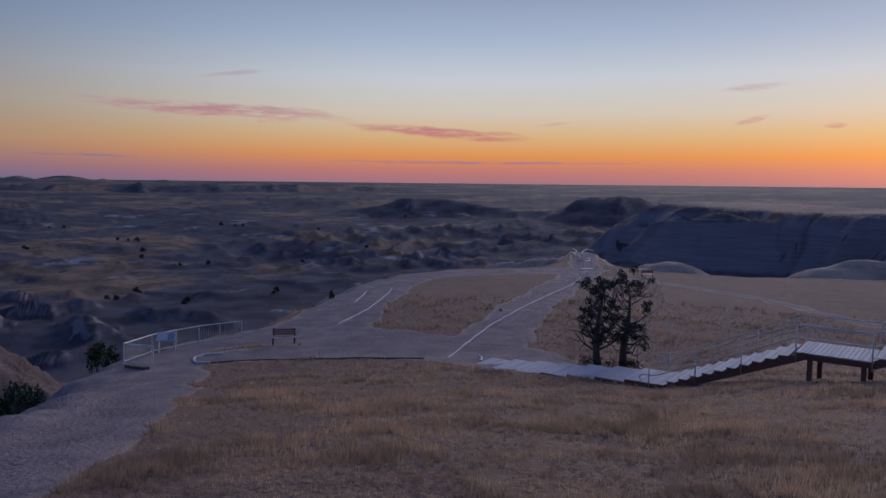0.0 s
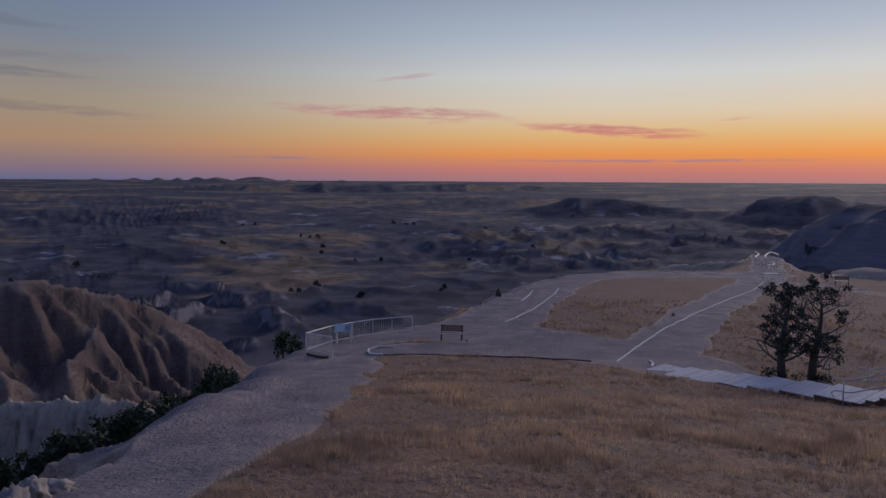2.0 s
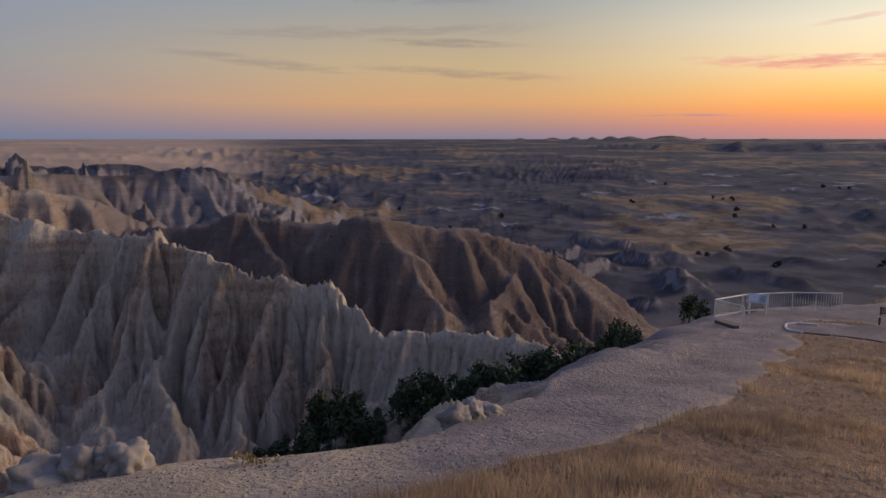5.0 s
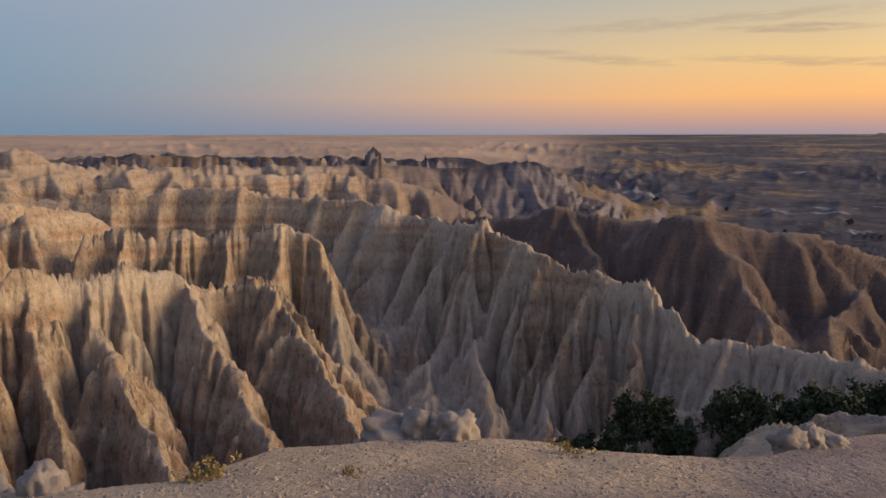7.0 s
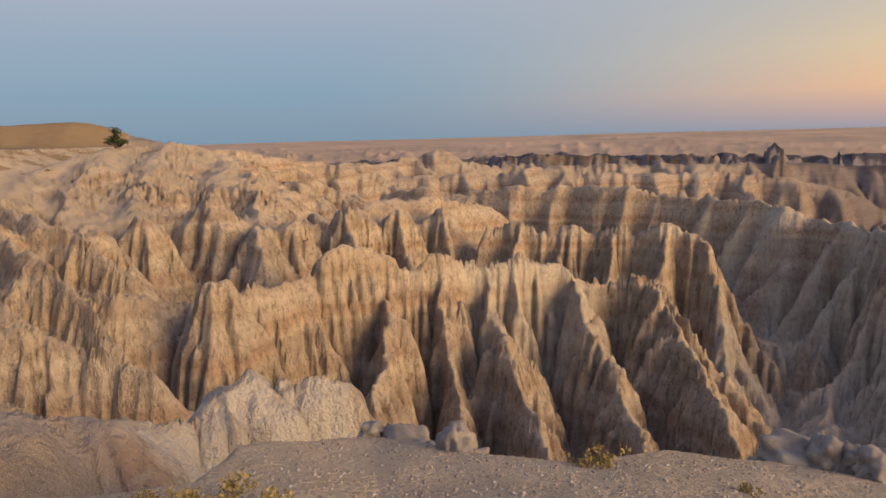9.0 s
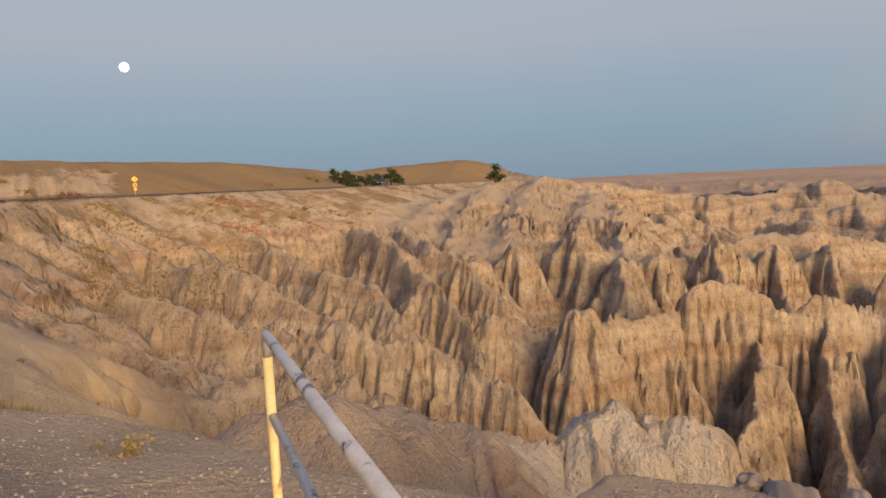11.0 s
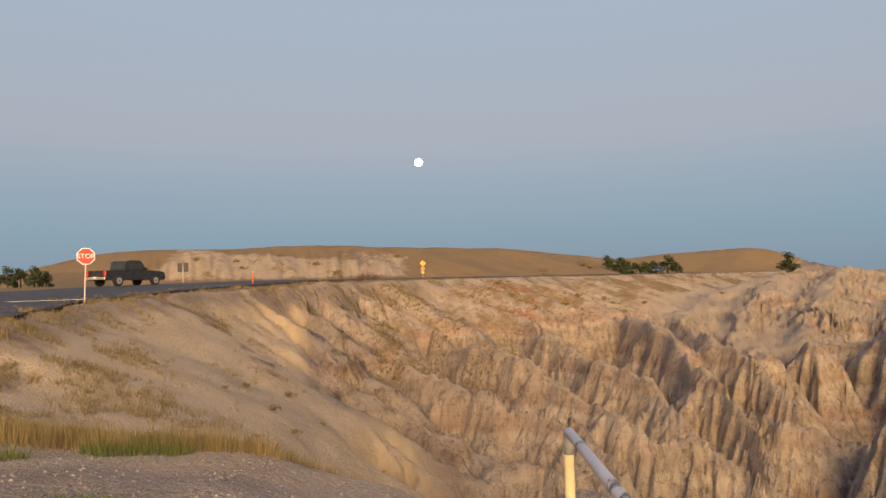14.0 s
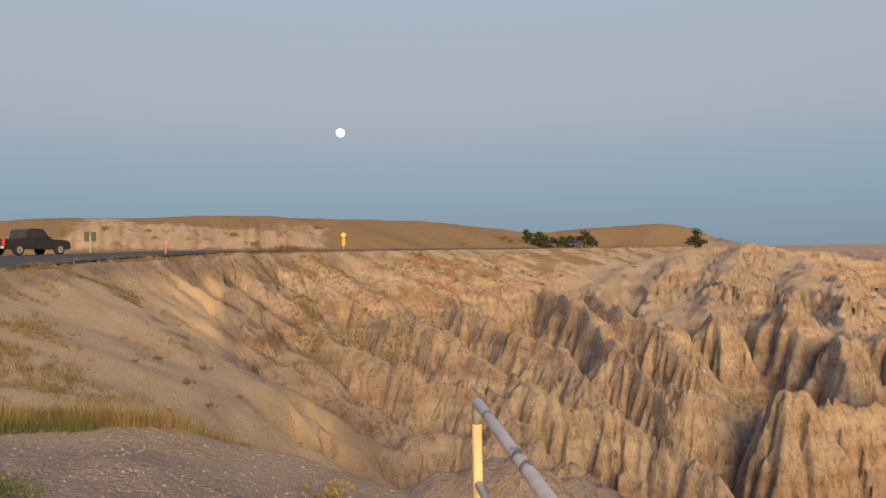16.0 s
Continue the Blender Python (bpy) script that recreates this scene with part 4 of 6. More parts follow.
# ---- small helpers for things ----
def part(name, bm, mat, parent=None, label="", smooth_faces=False):
    me = bm
    if not isinstance(bm, bpy.types.Mesh):
        me = bpy.data.meshes.new(name)
        bm.to_mesh(me)
        bm.free()
    if mat and not me.materials:
        me.materials.append(mat)
    if smooth_faces:
        me.polygons.foreach_set("use_smooth", np.ones(len(me.polygons), bool))
    ob = new(name, me)
    if parent:
        ob.parent = parent
    if label:
        ob["label"] = label
    return ob


def thing(name, label, category, m=None, group=""):
    ob = new(name)
    ob.empty_display_size = 0.2
    if m is not None:
        ob.matrix_world = m
    return tagged(ob, label, category, group)


def box(size, m=None, bevel=0.0, bm=None):
    """A box of that size, standing on z = 0 of m."""
    bm = bm or bmesh.new()
    M = (m or Matrix()) @ Matrix.Translation((0, 0, size[2] / 2)) @ Matrix.Diagonal((*size, 1))
    made = bmesh.ops.create_cube(bm, size=1, matrix=M)["verts"]
    if bevel:
        edges = list({e for v in made for e in v.link_edges})
        bmesh.ops.bevel(bm, geom=edges, offset=bevel, segments=1, affect="EDGES")
    return bm


def tube(points, radii, sides=8, bm=None, cap=True):
    """A pipe through points, with a radius for each (or one for all)."""
    bm = bm or bmesh.new()
    pts = [Vector(p) for p in points]
    rad = radii if isinstance(radii, (list, tuple)) else [radii] * len(pts)
    rings, up = [], None
    for i, p in enumerate(pts):
        d = (pts[min(i + 1, len(pts) - 1)] - pts[max(i - 1, 0)]).normalized()
        if up is None:
            up = d.orthogonal().normalized()
        up = (up - d * up.dot(d)).normalized()
        side = d.cross(up)
        rings.append([bm.verts.new(p + (up * math.cos(k) + side * math.sin(k)) * rad[i]) for k in (2 * math.pi * j / sides for j in range(sides))])
    for a, b in zip(rings, rings[1:]):
        for j in range(sides):
            bm.faces.new((a[j], a[(j + 1) % sides], b[(j + 1) % sides], b[j]))
    if cap:
        bm.faces.new(rings[0][::-1])
        bm.faces.new(rings[-1])
    return bm


def bend(points, r=0.12, n=5):
    """The same line with rounded corners."""
    pts = [Vector(p) for p in points]
    out = [pts[0]]
    for a, b, c in zip(pts, pts[1:], pts[2:]):
        d1, d2 = (a - b).normalized(), (c - b).normalized()
        q = min(r, (a - b).length / 2.1, (c - b).length / 2.1)
        p0, p2 = b + d1 * q, b + d2 * q
        out += [(1 - t) ** 2 * p0 + 2 * t * (1 - t) * b + t * t * p2 for t in (i / n for i in range(n + 1))]
    return out + [pts[-1]]


def plain(name, c1, c2, scale=6.0, rough=0.7, metal=0.0, bump=0.15, stretch=(1, 1, 1), spec=0.4, dirt=None, local=True):
    def build(N, pos):
        p = N.add("ShaderNodeTexCoord").outputs["Object"] if local else pos
        p = N.scaled(p, *stretch)
        n, f = N.noise(p, scale, 5.0, 0.6), N.noise(p, scale * 9, 3.0, 0.6)
        rnd = N.add("ShaderNodeObjectInfo").outputs["Random"]
        c = N.mix(N.step(n, 0.3, 0.7), (*c1, 1), (*c2, 1))
        c = N.mix(N.step(f, 0.5, 0.75, 0.0, 0.4), c, (*(v * 0.55 for v in c1), 1))
        if dirt:
            c = N.mix(N.step(N.noise(p, scale * 0.6, 6.0, 0.7), 0.56, 0.64), c, (*dirt, 1))
        c = N.mix(1.0, c, N.ramp(rnd, [(0, (.78, .78, .78, 1)), (1, (1.0, 1.0, 1.0, 1))]), "MULTIPLY")
        return c, N.math("ADD", n, N.math("MULTIPLY", f, 0.3)), N.step(n, 0.2, 0.8, rough - 0.12, rough + 0.1)
    return material(name, build, bump=bump, dist=0.02, metal=metal, spec=spec)


M_DECK = plain("weathered_planks", (.34, .33, .33), (.46, .45, .44), 5, .8, stretch=(1, 8, 8))
M_TIMBER = plain("stained_timber", (.10, .045, .03), (.15, .07, .045), 5, .75, stretch=(1, 7, 7))
M_STEEL = plain("galvanised_steel", (.48, .445, .40), (.59, .55, .495), 8, .5, metal=.2)
M_PAINTED = plain("worn_cream_paint", (.62, .48, .22), (.70, .58, .32), 7, .5, dirt=(.30, .2, .12))
M_RAILTOP = plain("scuffed_galvanised_pipe", (.46, .46, .47), (.58, .58, .58), 9, .4, metal=.35, dirt=(.12, .1, .1))
M_FENCE = plain("pale_fence_paint", (.58, .55, .5), (.7, .67, .61), 6, .6)
M_KERB = plain("pale_kerb", (.42, .40, .38), (.52, .50, .48), 4, .8)
M_KERBDARK = plain("dark_rail_tie", (.09, .06, .05), (.13, .09, .07), 4, .85)
M_BENCH = plain("bench_slat", (.16, .06, .045), (.22, .085, .06), 8, .5, stretch=(1, 6, 6))
M_BENCHLIT = plain("lit_seat_slat", (.55, .5, .45), (.66, .62, .57), 8, .4)
M_BLACK = plain("black_steel", (.02, .02, .02), (.035, .035, .035), 8, .5)
M_PANEL = plain("panel_face", (.30, .30, .28), (.38, .38, .35), 5, .35)
M_BARK = plain("juniper_bark", (.07, .055, .045), (.12, .10, .085), 9, .9, stretch=(1, 1, .3), bump=.5)
M_DEAD = plain("dead_wood", (.05, .042, .04), (.085, .075, .07), 9, .85, stretch=(1, 1, .3), bump=.4)


def thin_leaf(m, share):
    """Let part of the light through, as dry blades do."""
    N = Nodes(m.node_tree)
    b, out = m.node_tree.nodes["Principled BSDF"], m.node_tree.nodes["Material Output"]
    t = N.add("ShaderNodeBsdfTranslucent", Color=b.inputs["Base Color"].links[0].from_socket)
    x = N.add("ShaderNodeMixShader", i0=share, i1=b.outputs[0], i2=t.outputs[0])
    N.put(out, "Surface", x.outputs[0])
    return m


def leaf_look(c1, c2):
    def build(N, pos):
        g = N.add("ShaderNodeNewGeometry").outputs["Random Per Island"]
        n = N.noise(pos, 1.5, 3.0)
        c = N.mix(g, (*c1, 1), (*c2, 1))
        return N.mix(N.step(n, .4, .7, 0, .5), c, (*(v * .6 for v in c1), 1)), None
    return build


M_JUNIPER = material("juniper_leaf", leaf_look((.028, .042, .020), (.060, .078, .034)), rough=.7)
# darker copy of the juniper leaf, with shade put into its colour
M_SHADELEAF = material("shaded_juniper_leaf", leaf_look((.016, .022, .016), (.036, .044, .026)), rough=.7)
M_GREENWEED = material("green_weed", leaf_look((.08, .105, .03), (.16, .17, .05)), rough=.7)
M_SCRUB = material("dry_scrub", leaf_look((.16, .12, .05), (.26, .19, .08)), rough=.8)
M_YELLOWWEED = material("yellow_weed", leaf_look((.22, .165, .06), (.31, .225, .08)), rough=.8)


def straw_look(N, pos):
    g = N.add("ShaderNodeNewGeometry").outputs["Random Per Island"]
    c = N.mix(g, (.28, .205, .135, 1), (.50, .37, .24, 1))
    c = N.mix(N.step(N.noise(pos, .7, 4.0, .6), .4, .62), (.19, .14, .10, 1), c)
    return N.mix(N.step(N.noise(pos, .16, 3.0), .42, .66, 0, .5), c, (.42, .29, .175, 1)), None


M_STRAW = thin_leaf(material("dry_grass", straw_look, rough=.8), .5)
M_REEDS = thin_leaf(material("tall_dry_grass", leaf_look((.24, .185, .08), (.44, .33, .15)), rough=.8), .4)


def mesh_of(name, co, tris, mat):
    me = bpy.data.meshes.new(name)
    n = len(tris)
    me.vertices.add(len(co))
    me.vertices.foreach_set("co", np.asarray(co, np.float32).ravel())
    me.loops.add(n * 3)
    me.polygons.add(n)
    me.loops.foreach_set("vertex_index", np.asarray(tris, np.int32).ravel())
    me.polygons.foreach_set("loop_start", np.arange(0, n * 3, 3, dtype=np.int32))
    me.update(calc_edges=True)
    me.materials.append(mat)
    return me


def sprays(rng, centres, size, n):
    """n small leaf sprays about each centre (x, y, z, radius x, y, z)."""
    co = []
    for cx, cy, cz, ax, ay, az in centres:
        d = rng.normal(size=(n, 3))
        d /= np.linalg.norm(d, axis=1)[:, None]
        p = d * (rng.random((n, 1)) ** 0.45) * np.array([ax, ay, az]) + np.array([cx, cy, cz])
        u, v = rng.normal(size=(n, 3)), rng.normal(size=(n, 3))
        u[:, 2] += 0.6
        u /= np.linalg.norm(u, axis=1)[:, None]
        v -= u * (u * v).sum(1)[:, None]
        v /= np.linalg.norm(v, axis=1)[:, None]
        s = size * rng.uniform(.6, 1.4, (n, 1))
        co.append(np.stack([p - v * s * .45, p + v * s * .45, p + u * s * 1.2], 1))
    co = np.concatenate(co).reshape(-1, 3)
    return co, np.arange(len(co)).reshape(-1, 3)


def limb(rng, p, d, length, r, bm, tips, depth, wild=.35, up=.25):
    """A tapering, crooked limb that forks."""
    pts, rad, n = [p.copy()], [r], 5
    for i in range(n):
        d = (d + Vector(rng.normal(size=3) * wild * .5) + Vector((0, 0, up * .2))).normalized()
        p = p + d * length / n
        pts.append(p.copy())
        rad.append(max(r * (1 - .75 * (i + 1) / n), .004))
    tube(pts, rad, 6 if r > .04 else 4, bm)
    tips.append((pts[-1], depth))
    if depth > 0:
        for k in range(rng.integers(2, 5)):
            q = rng.integers(2, n + 1)
            e = (d + Vector(rng.normal(size=3) * .75) + Vector((0, 0, up))).normalized()
            limb(rng, pts[q], e, length * rng.uniform(.45, .7), rad[q] * .75, bm, tips, depth - 1, wild, up)


def old_juniper(bearing, r, height, lean, seed, leafy):
    rng = np.random.default_rng(seed)
    g = spot(bearing, r)
    ob = thing("juniper_tree", "gnarled half-dead juniper with bare grey limbs in dry grass", "tree", Matrix.Translation(g), "pair of junipers by the boardwalk")
    bm, tips = bmesh.new(), []
    pts = [Vector((lean * t * t * height + .12 * math.sin(5 * t + seed), .1 * math.cos(4 * t), -.1 + t * height * .9)) for t in (0, .12, .25, .4, .55, .7, .85, 1)]
    tube(pts, [.24, .19, .17, .14, .11, .08, .05, .02], 9, bm)
    trunk = part("trunk", bm, M_BARK, ob, smooth_faces=True)
    bm2 = bmesh.new()
    for k in range(30):
        t = rng.uniform(.14, .95)
        q = pts[0].lerp(pts[-1], t)
        q = Vector((lean * t * t * height + .12 * math.sin(5 * t + seed), .1 * math.cos(4 * t), -.1 + t * height * .9))
        a = rng.uniform(0, 6.28)
        e = Vector((math.cos(a), math.sin(a), rng.uniform(.0, .7))).normalized()
        limb(rng, q, e, rng.uniform(1.1, 2.1) * (1.2 - .6 * t), .065 * (1.25 - t), bm2, tips, 2, .4, .25)
    part("limb", bm2, M_DEAD, ob, "bare dark branches")
    cs = []
    for p, dep in tips:
        if rng.random() < leafy and (p.x * (1 if seed % 2 else -1) > -.9 or p.z < 1.7):
            cs.append((p.x, p.y, p.z, .24, .24, .2))
    for z, w in ((height * .33, .55), (height * .42, .45), (height * .3, .6)):
        for k in range(4):
            cs.append((rng.normal() * .4, rng.normal() * .4, z + rng.normal() * .15, w * .42, w * .42, .22))
    for k in range(5):
        cs.append((rng.normal() * .5, rng.normal() * .4, .15, .35, .35, .2))
    co, t3 = sprays(rng, cs, .085, 60)
    part("crown", mesh_of("crown", co, t3, M_SHADELEAF), None, ob, "patchy dark foliage")
    return ob


old_juniper(-12.2, 36.6, 4.9, .02, 3, .12)
old_juniper(-14.3, 36.9, 4.7, -.01, 4, .08)

# ---- boardwalk and stairs down the slope ----
FOOT = Vector((*at(-16.5, 30.6), -8.2))
DIR = Vector((.8, -.6, 0)).normalized()
OUT = Vector((.6, .8, 0)).normalized()
TURN = Matrix.Translation(FOOT) @ Matrix(((DIR.x, OUT.x, 0, 0), (DIR.y, OUT.y, 0, 0), (0, 0, 1, 0), (0, 0, 0, 1)))
WIDE = 2.3


def plank_mesh(length, width, thick):
    me = bpy.data.meshes.new("plank")
    b = box((length, width, thick), None, .006)
    b.to_mesh(me)
    b.free()
    me.materials.append(M_DECK)
    return me


def planks(parent, x0, x1, z, along=False, mesh=None):
    n = max(1, round((x1 - x0) / .15))
    step = (x1 - x0) / n
    me = plank_mesh(WIDE, step - .012, .04)
    for i in range(n):
        ob = new("plank", me)
        ob.parent = parent
        ob.matrix_local = pose(x0 + (i + .5) * step, WIDE / 2 + random.uniform(-.012, .012), z + random.uniform(-.003, .003), 0, 0, 90)


def deck_step(i, n):
    length = 9.3 / n
    x1, z = -i * length, .15 - i * .128
    ob = thing("boardwalk_step", "low grey plank platform stepping down the dry slope", "boardwalk", TURN @ pose(x1, 0, z - .22), "steps of the lower boardwalk")
    planks(ob, -length, 0, .18)
    for y in (.03, WIDE - .03):
        part("joist", box((length, .05, .32), pose(-length / 2, y, -.145)), M_TIMBER, ob, "dark stained timber")
    part("riser", box((.05, WIDE - .1, .17), pose(-length + .03, WIDE / 2, .0)), M_TIMBER, ob)


for i in range(7):
    deck_step(i, 7)

STEPS, RUN, RISE = 12, .455, .19
stairs = thing("staircase", "weathered timber staircase with dark stringers on the slope", "stairs", TURN)
tread = plank_mesh(WIDE + .12, .165, .04)
for i in range(STEPS - 1):
    for k in (0, 1):
        ob = new("tread", tread)
        ob.parent = stairs
        ob.matrix_local = pose(.1 + i * RUN + k * .18, WIDE / 2, (i + 1) * RISE - .045, 0, 0, 90)
for y in (.0, WIDE):
    a = math.atan2(RISE, RUN)
    b = box((STEPS * RUN / math.cos(a) + .2, .07, .28), pose(STEPS * RUN / 2 - .05, y, STEPS * RISE / 2 - .30, 0, -math.degrees(a), 0))
    part("stringer", b, M_TIMBER, stairs, "dark red-brown timber")
for i in range(STEPS - 1):
    part("bracket", box((.34, .05, .07), pose(.2 + i * RUN, .05, (i + 1) * RISE - .12)), M_TIMBER, stairs)
LX = STEPS * RUN - .35
landing = thing("stair_landing", "grey plank landing on dark timber posts", "landing", TURN @ pose(LX, 0, STEPS * RISE - .02))
planks(landing, 0, 2.6, -.04)
for y in (.03, WIDE - .03):
    part("joist", box((2.6, .07, .2), pose(1.3, y, -.25)), M_TIMBER, landing, "dark red-brown timber")
for x, y in ((.5, .12), (.5, WIDE - .12), (2.2, .12), (2.2, WIDE - .12)):
    part("post", box((.16, .16, 1.5), pose(x, y, -1.7)), M_TIMBER, landing, "square dark timber post")
upper = thing("upper_stairs", "upper flight of weathered plank stairs", "stairs", TURN @ pose(LX + 2.6, 0, STEPS * RISE - .02))
for i in range(9):
    for k in (0, 1):
        ob = new("tread", tread)
        ob.parent = upper
        ob.matrix_local = pose(.05 + i * RUN + k * .18, WIDE / 2, i * RISE + .13, 0, 0, 90)
for y in (0, WIDE):
    a = math.atan2(RISE, RUN)
    part("stringer", box((9 * RUN / math.cos(a), .07, .28), pose(4.5 * RUN, y, 4 * RISE - .12, 0, -math.degrees(a), 0)), M_TIMBER, upper)


def handrail(y, label):
    ob = thing("handrail", label, "handrail", TURN, "handrails of the stairs")
    zt = STEPS * RISE
    H = .98
    for h in (H, H * .52):
        pts = [(-.55, y, h - .28), (-.7, y, h - .16), (-.55, y, h - .02), (0, y, h), (LX, y, zt + h), (LX + 2.5, y, zt + h), (LX + 2.6 + 8 * RUN, y, zt + 8 * RISE + h)]
        part("rail", tube(bend(pts, .15), .025, 8), M_STEEL, ob, smooth_faces=True)
    for x, z0 in ((-.25, -.1), (1.6, .45), (3.3, 1.15), (LX + .05, zt - .35), (LX + 2.45, zt - .35), (LX + 2.6 + 2.7, zt + 1.0)):
        top = H + (max(0, min(x, LX)) / LX) * zt + max(0, x - LX - 2.5) / RUN * RISE
        part("post", tube([(x, y, z0), (x, y, top)], .024, 8), M_STEEL, ob, smooth_faces=True)


handrail(-.06, "galvanised pipe handrail on the open side of the stairs")
handrail(WIDE + .06, "galvanised pipe handrail beside the grass slope")


# ---- terrace: benches, fence, panel, kerbs ----
def bench(bearing, r, turn):
    ob = thing("bench", "dark red slatted park bench, its lit seat edge painted pale", "bench", Matrix.Translation(spot(bearing, r)) @ pose(0, 0, 0, 0, 0, turn), "benches on the overlook")
    W = 1.32
    # the front slat gets a pale colour for the light on the seat's edge
    for i, y in enumerate((-.16, -.04, .08, .2)):
        part("seat_slat", box((W, .1, .035), pose(0, y, .43), .006), M_BENCHLIT if i == 3 else M_BENCH, ob, "front slat painted pale as lit edge" if i == 3 else "")
    for z in (.52, .64, .76):
        part("back_slat", box((W, .03, .1), pose(0, -.25 - (z - .52) * .2, z, 8), .006), M_BENCH, ob)
    for x in (-W / 2 + .05, W / 2 - .05):
        b = box((.06, .42, .05), pose(x, .02, .38))
        box((.06, .06, .4), pose(x, .2, -.02), 0, b)
        box((.06, .06, .92), pose(x, -.2, -.02, 6), 0, b)
        part("leg", b, M_BLACK, ob, "black steel frame")
    return ob


bench(12.36, 43.1, 188)
bench(-15.77, 88, 170)


def line_of(pts, lift=0.0):
    return [spot(a, r) + Vector((0, 0, lift)) for a, r in pts]


def fence():
    corner = [(21.8, 37.6), (23.8, 40.6), (21.9, 43.6), (20.2, 45.2), (18.6, 46.2), (17.1, 46.6), (15.5, 46.9)]
    base = line_of(corner)
    ob = thing("overlook_fence", "pale painted metal picket fence round the overlook edge", "fence", Matrix.Translation(base[0]))
    rel = [p - base[0] for p in base]
    up = lambda h: [p + Vector((0, 0, h)) for p in rel]
    for h, r in ((1.07, .03), (.14, .022)):
        part("rail", tube(up(h), r, 6), M_FENCE, ob)
    for p in rel:
        part("post", tube([p - Vector((0, 0, .1)), p + Vector((0, 0, 1.07))], .032, 6), M_FENCE, ob)
    me = bpy.data.meshes.new("picket")
    b = tube([(0, 0, .14), (0, 0, 1.07)], .006, 4)
    b.to_mesh(me)
    b.free()
    me.materials.append(M_FENCE)
    for a, c in zip(rel, rel[1:]):
        n = round((c - a).length / .14)
        for i in range(1, n):
            o = new("picket", me)
            o.parent = ob
            o.location = a.lerp(c, i / n)


fence()
g = spot(20.9, 43.4)
panel = thing("information_panel", "low tilted exhibit panel on two pale legs by the fence", "sign", Matrix.Translation(g) @ pose(0, 0, 0, 0, 0, 10))
part("board", box((1.05, .75, .04), pose(0, 0, .88, 32), .01), M_PANEL, panel)
part("picture", box((.5, .6, .006), pose(-.2, -.012, .925, 32)), M_KERB, panel, "faded picture area")
for i in range(6):
    part("text_line", box((.3 if i % 3 else .36, .02, .005), pose(.28, -.25 + i * .075, .80 + i * .048, 32)), M_BLACK, panel)
for x in (-.42, .42):
    part("leg", box((.09, .07, .95), pose(x, .05, -.08), .008), M_FENCE, panel)


def kerb(pts, w, h, mat, label, name="path_edging"):
    base = line_of(pts)
    bm = bmesh.new()
    for a, b in zip(base, base[1:]):
        d = (b - a)
        n = max(1, round(d.length / 1.2))
        for i in range(n):
            p, q = a.lerp(b, i / n), a.lerp(b, (i + 1) / n)
            p.z, q.z = (float(height(v.x, v.y)) for v in (p, q))
            e = q - p
            M = Matrix.Translation((p + q) / 2 - Vector((0, 0, .06))) @ e.to_track_quat("X", "Z").to_matrix().to_4x4()
            box((e.length * .96, w, h + .06), M, .01, bm)
    return tagged(part(name, bm, mat), label, "path edging", kind="structure")


kerb([(16.8, 40.6), (18.2, 41.0), (18.9, 40.4), (19.0, 39.2), (18.8, 38.2), (17.8, 37.9)], .1, .10, M_KERB, "pale concrete edging curving round the path")
kerb([(17.8, 37.9), (16, 37.7), (12, 37.4), (8.2, 37.0), (4.5, 36.8), (1.4, 36.7)], .13, .07, M_KERBDARK, "dark timber edging along the path")
kerb([(-.45, 37.1), (-2.2, 42.5), (-3.9, 48.7), (-6.4, 58), (-8.6, 68), (-10.2, 77), (-10.8, 86)], .09, .04, M_KERB, "pale edging strip beside the path")
kerb([(8.2, 49.5), (5.8, 56.6), (4.9, 62), (4.2, 67), (4.0, 71)], .09, .04, M_KERB, "pale edging strip beside the path")
kerb([(6.9, 60.5), (6.3, 65), (6.0, 68)], .11, .05, M_KERB, "pale edging strip beside the path")
kerb([(-3.1, 36.1), (-3.2, 37.2), (-2.9, 37.9)], .11, .08, M_KERB, "pale edging strip beside the path")
kerb([(22.2, 36.6), (23.0, 37.6), (23.6, 38.6)], .25, .14, M_KERBDARK, "dark timber sill at the end of the fence")


def trail_rail(pts, label):
    base = line_of(pts, .9)
    ob = thing("trail_rail", label, "railing", Matrix.Translation(base[0]), "rails of the lookout trail")
    part("rail", tube([p - base[0] for p in base], .05, 6), M_STEEL, ob)
    for p in base:
        part("post", tube([p - base[0] - Vector((0, 0, 1.0)), p - base[0]], .035, 5), M_STEEL, ob)


trail_rail([(-12.7, 100), (-12.45, 104), (-11.6, 109), (-10.9, 113), (-10.85, 118), (-11.2, 123), (-11.75, 127)], "pale steel railing along the narrow lookout trail")
trail_rail([(-11.0, 99), (-11.5, 101), (-11.3, 106), (-10.5, 110), (-10.2, 114), (-10.45, 119), (-10.15, 126)], "pale steel railing zigzagging over the lookout crest")
tagged(part("trail_step", box((2.0, 1.2, .12), Matrix.Translation(spot(-11.2, 97)) @ pose(0, 0, -.04, 0, 0, 10), .02), M_KERB), "pale flat step at the start of the lookout trail", "step")


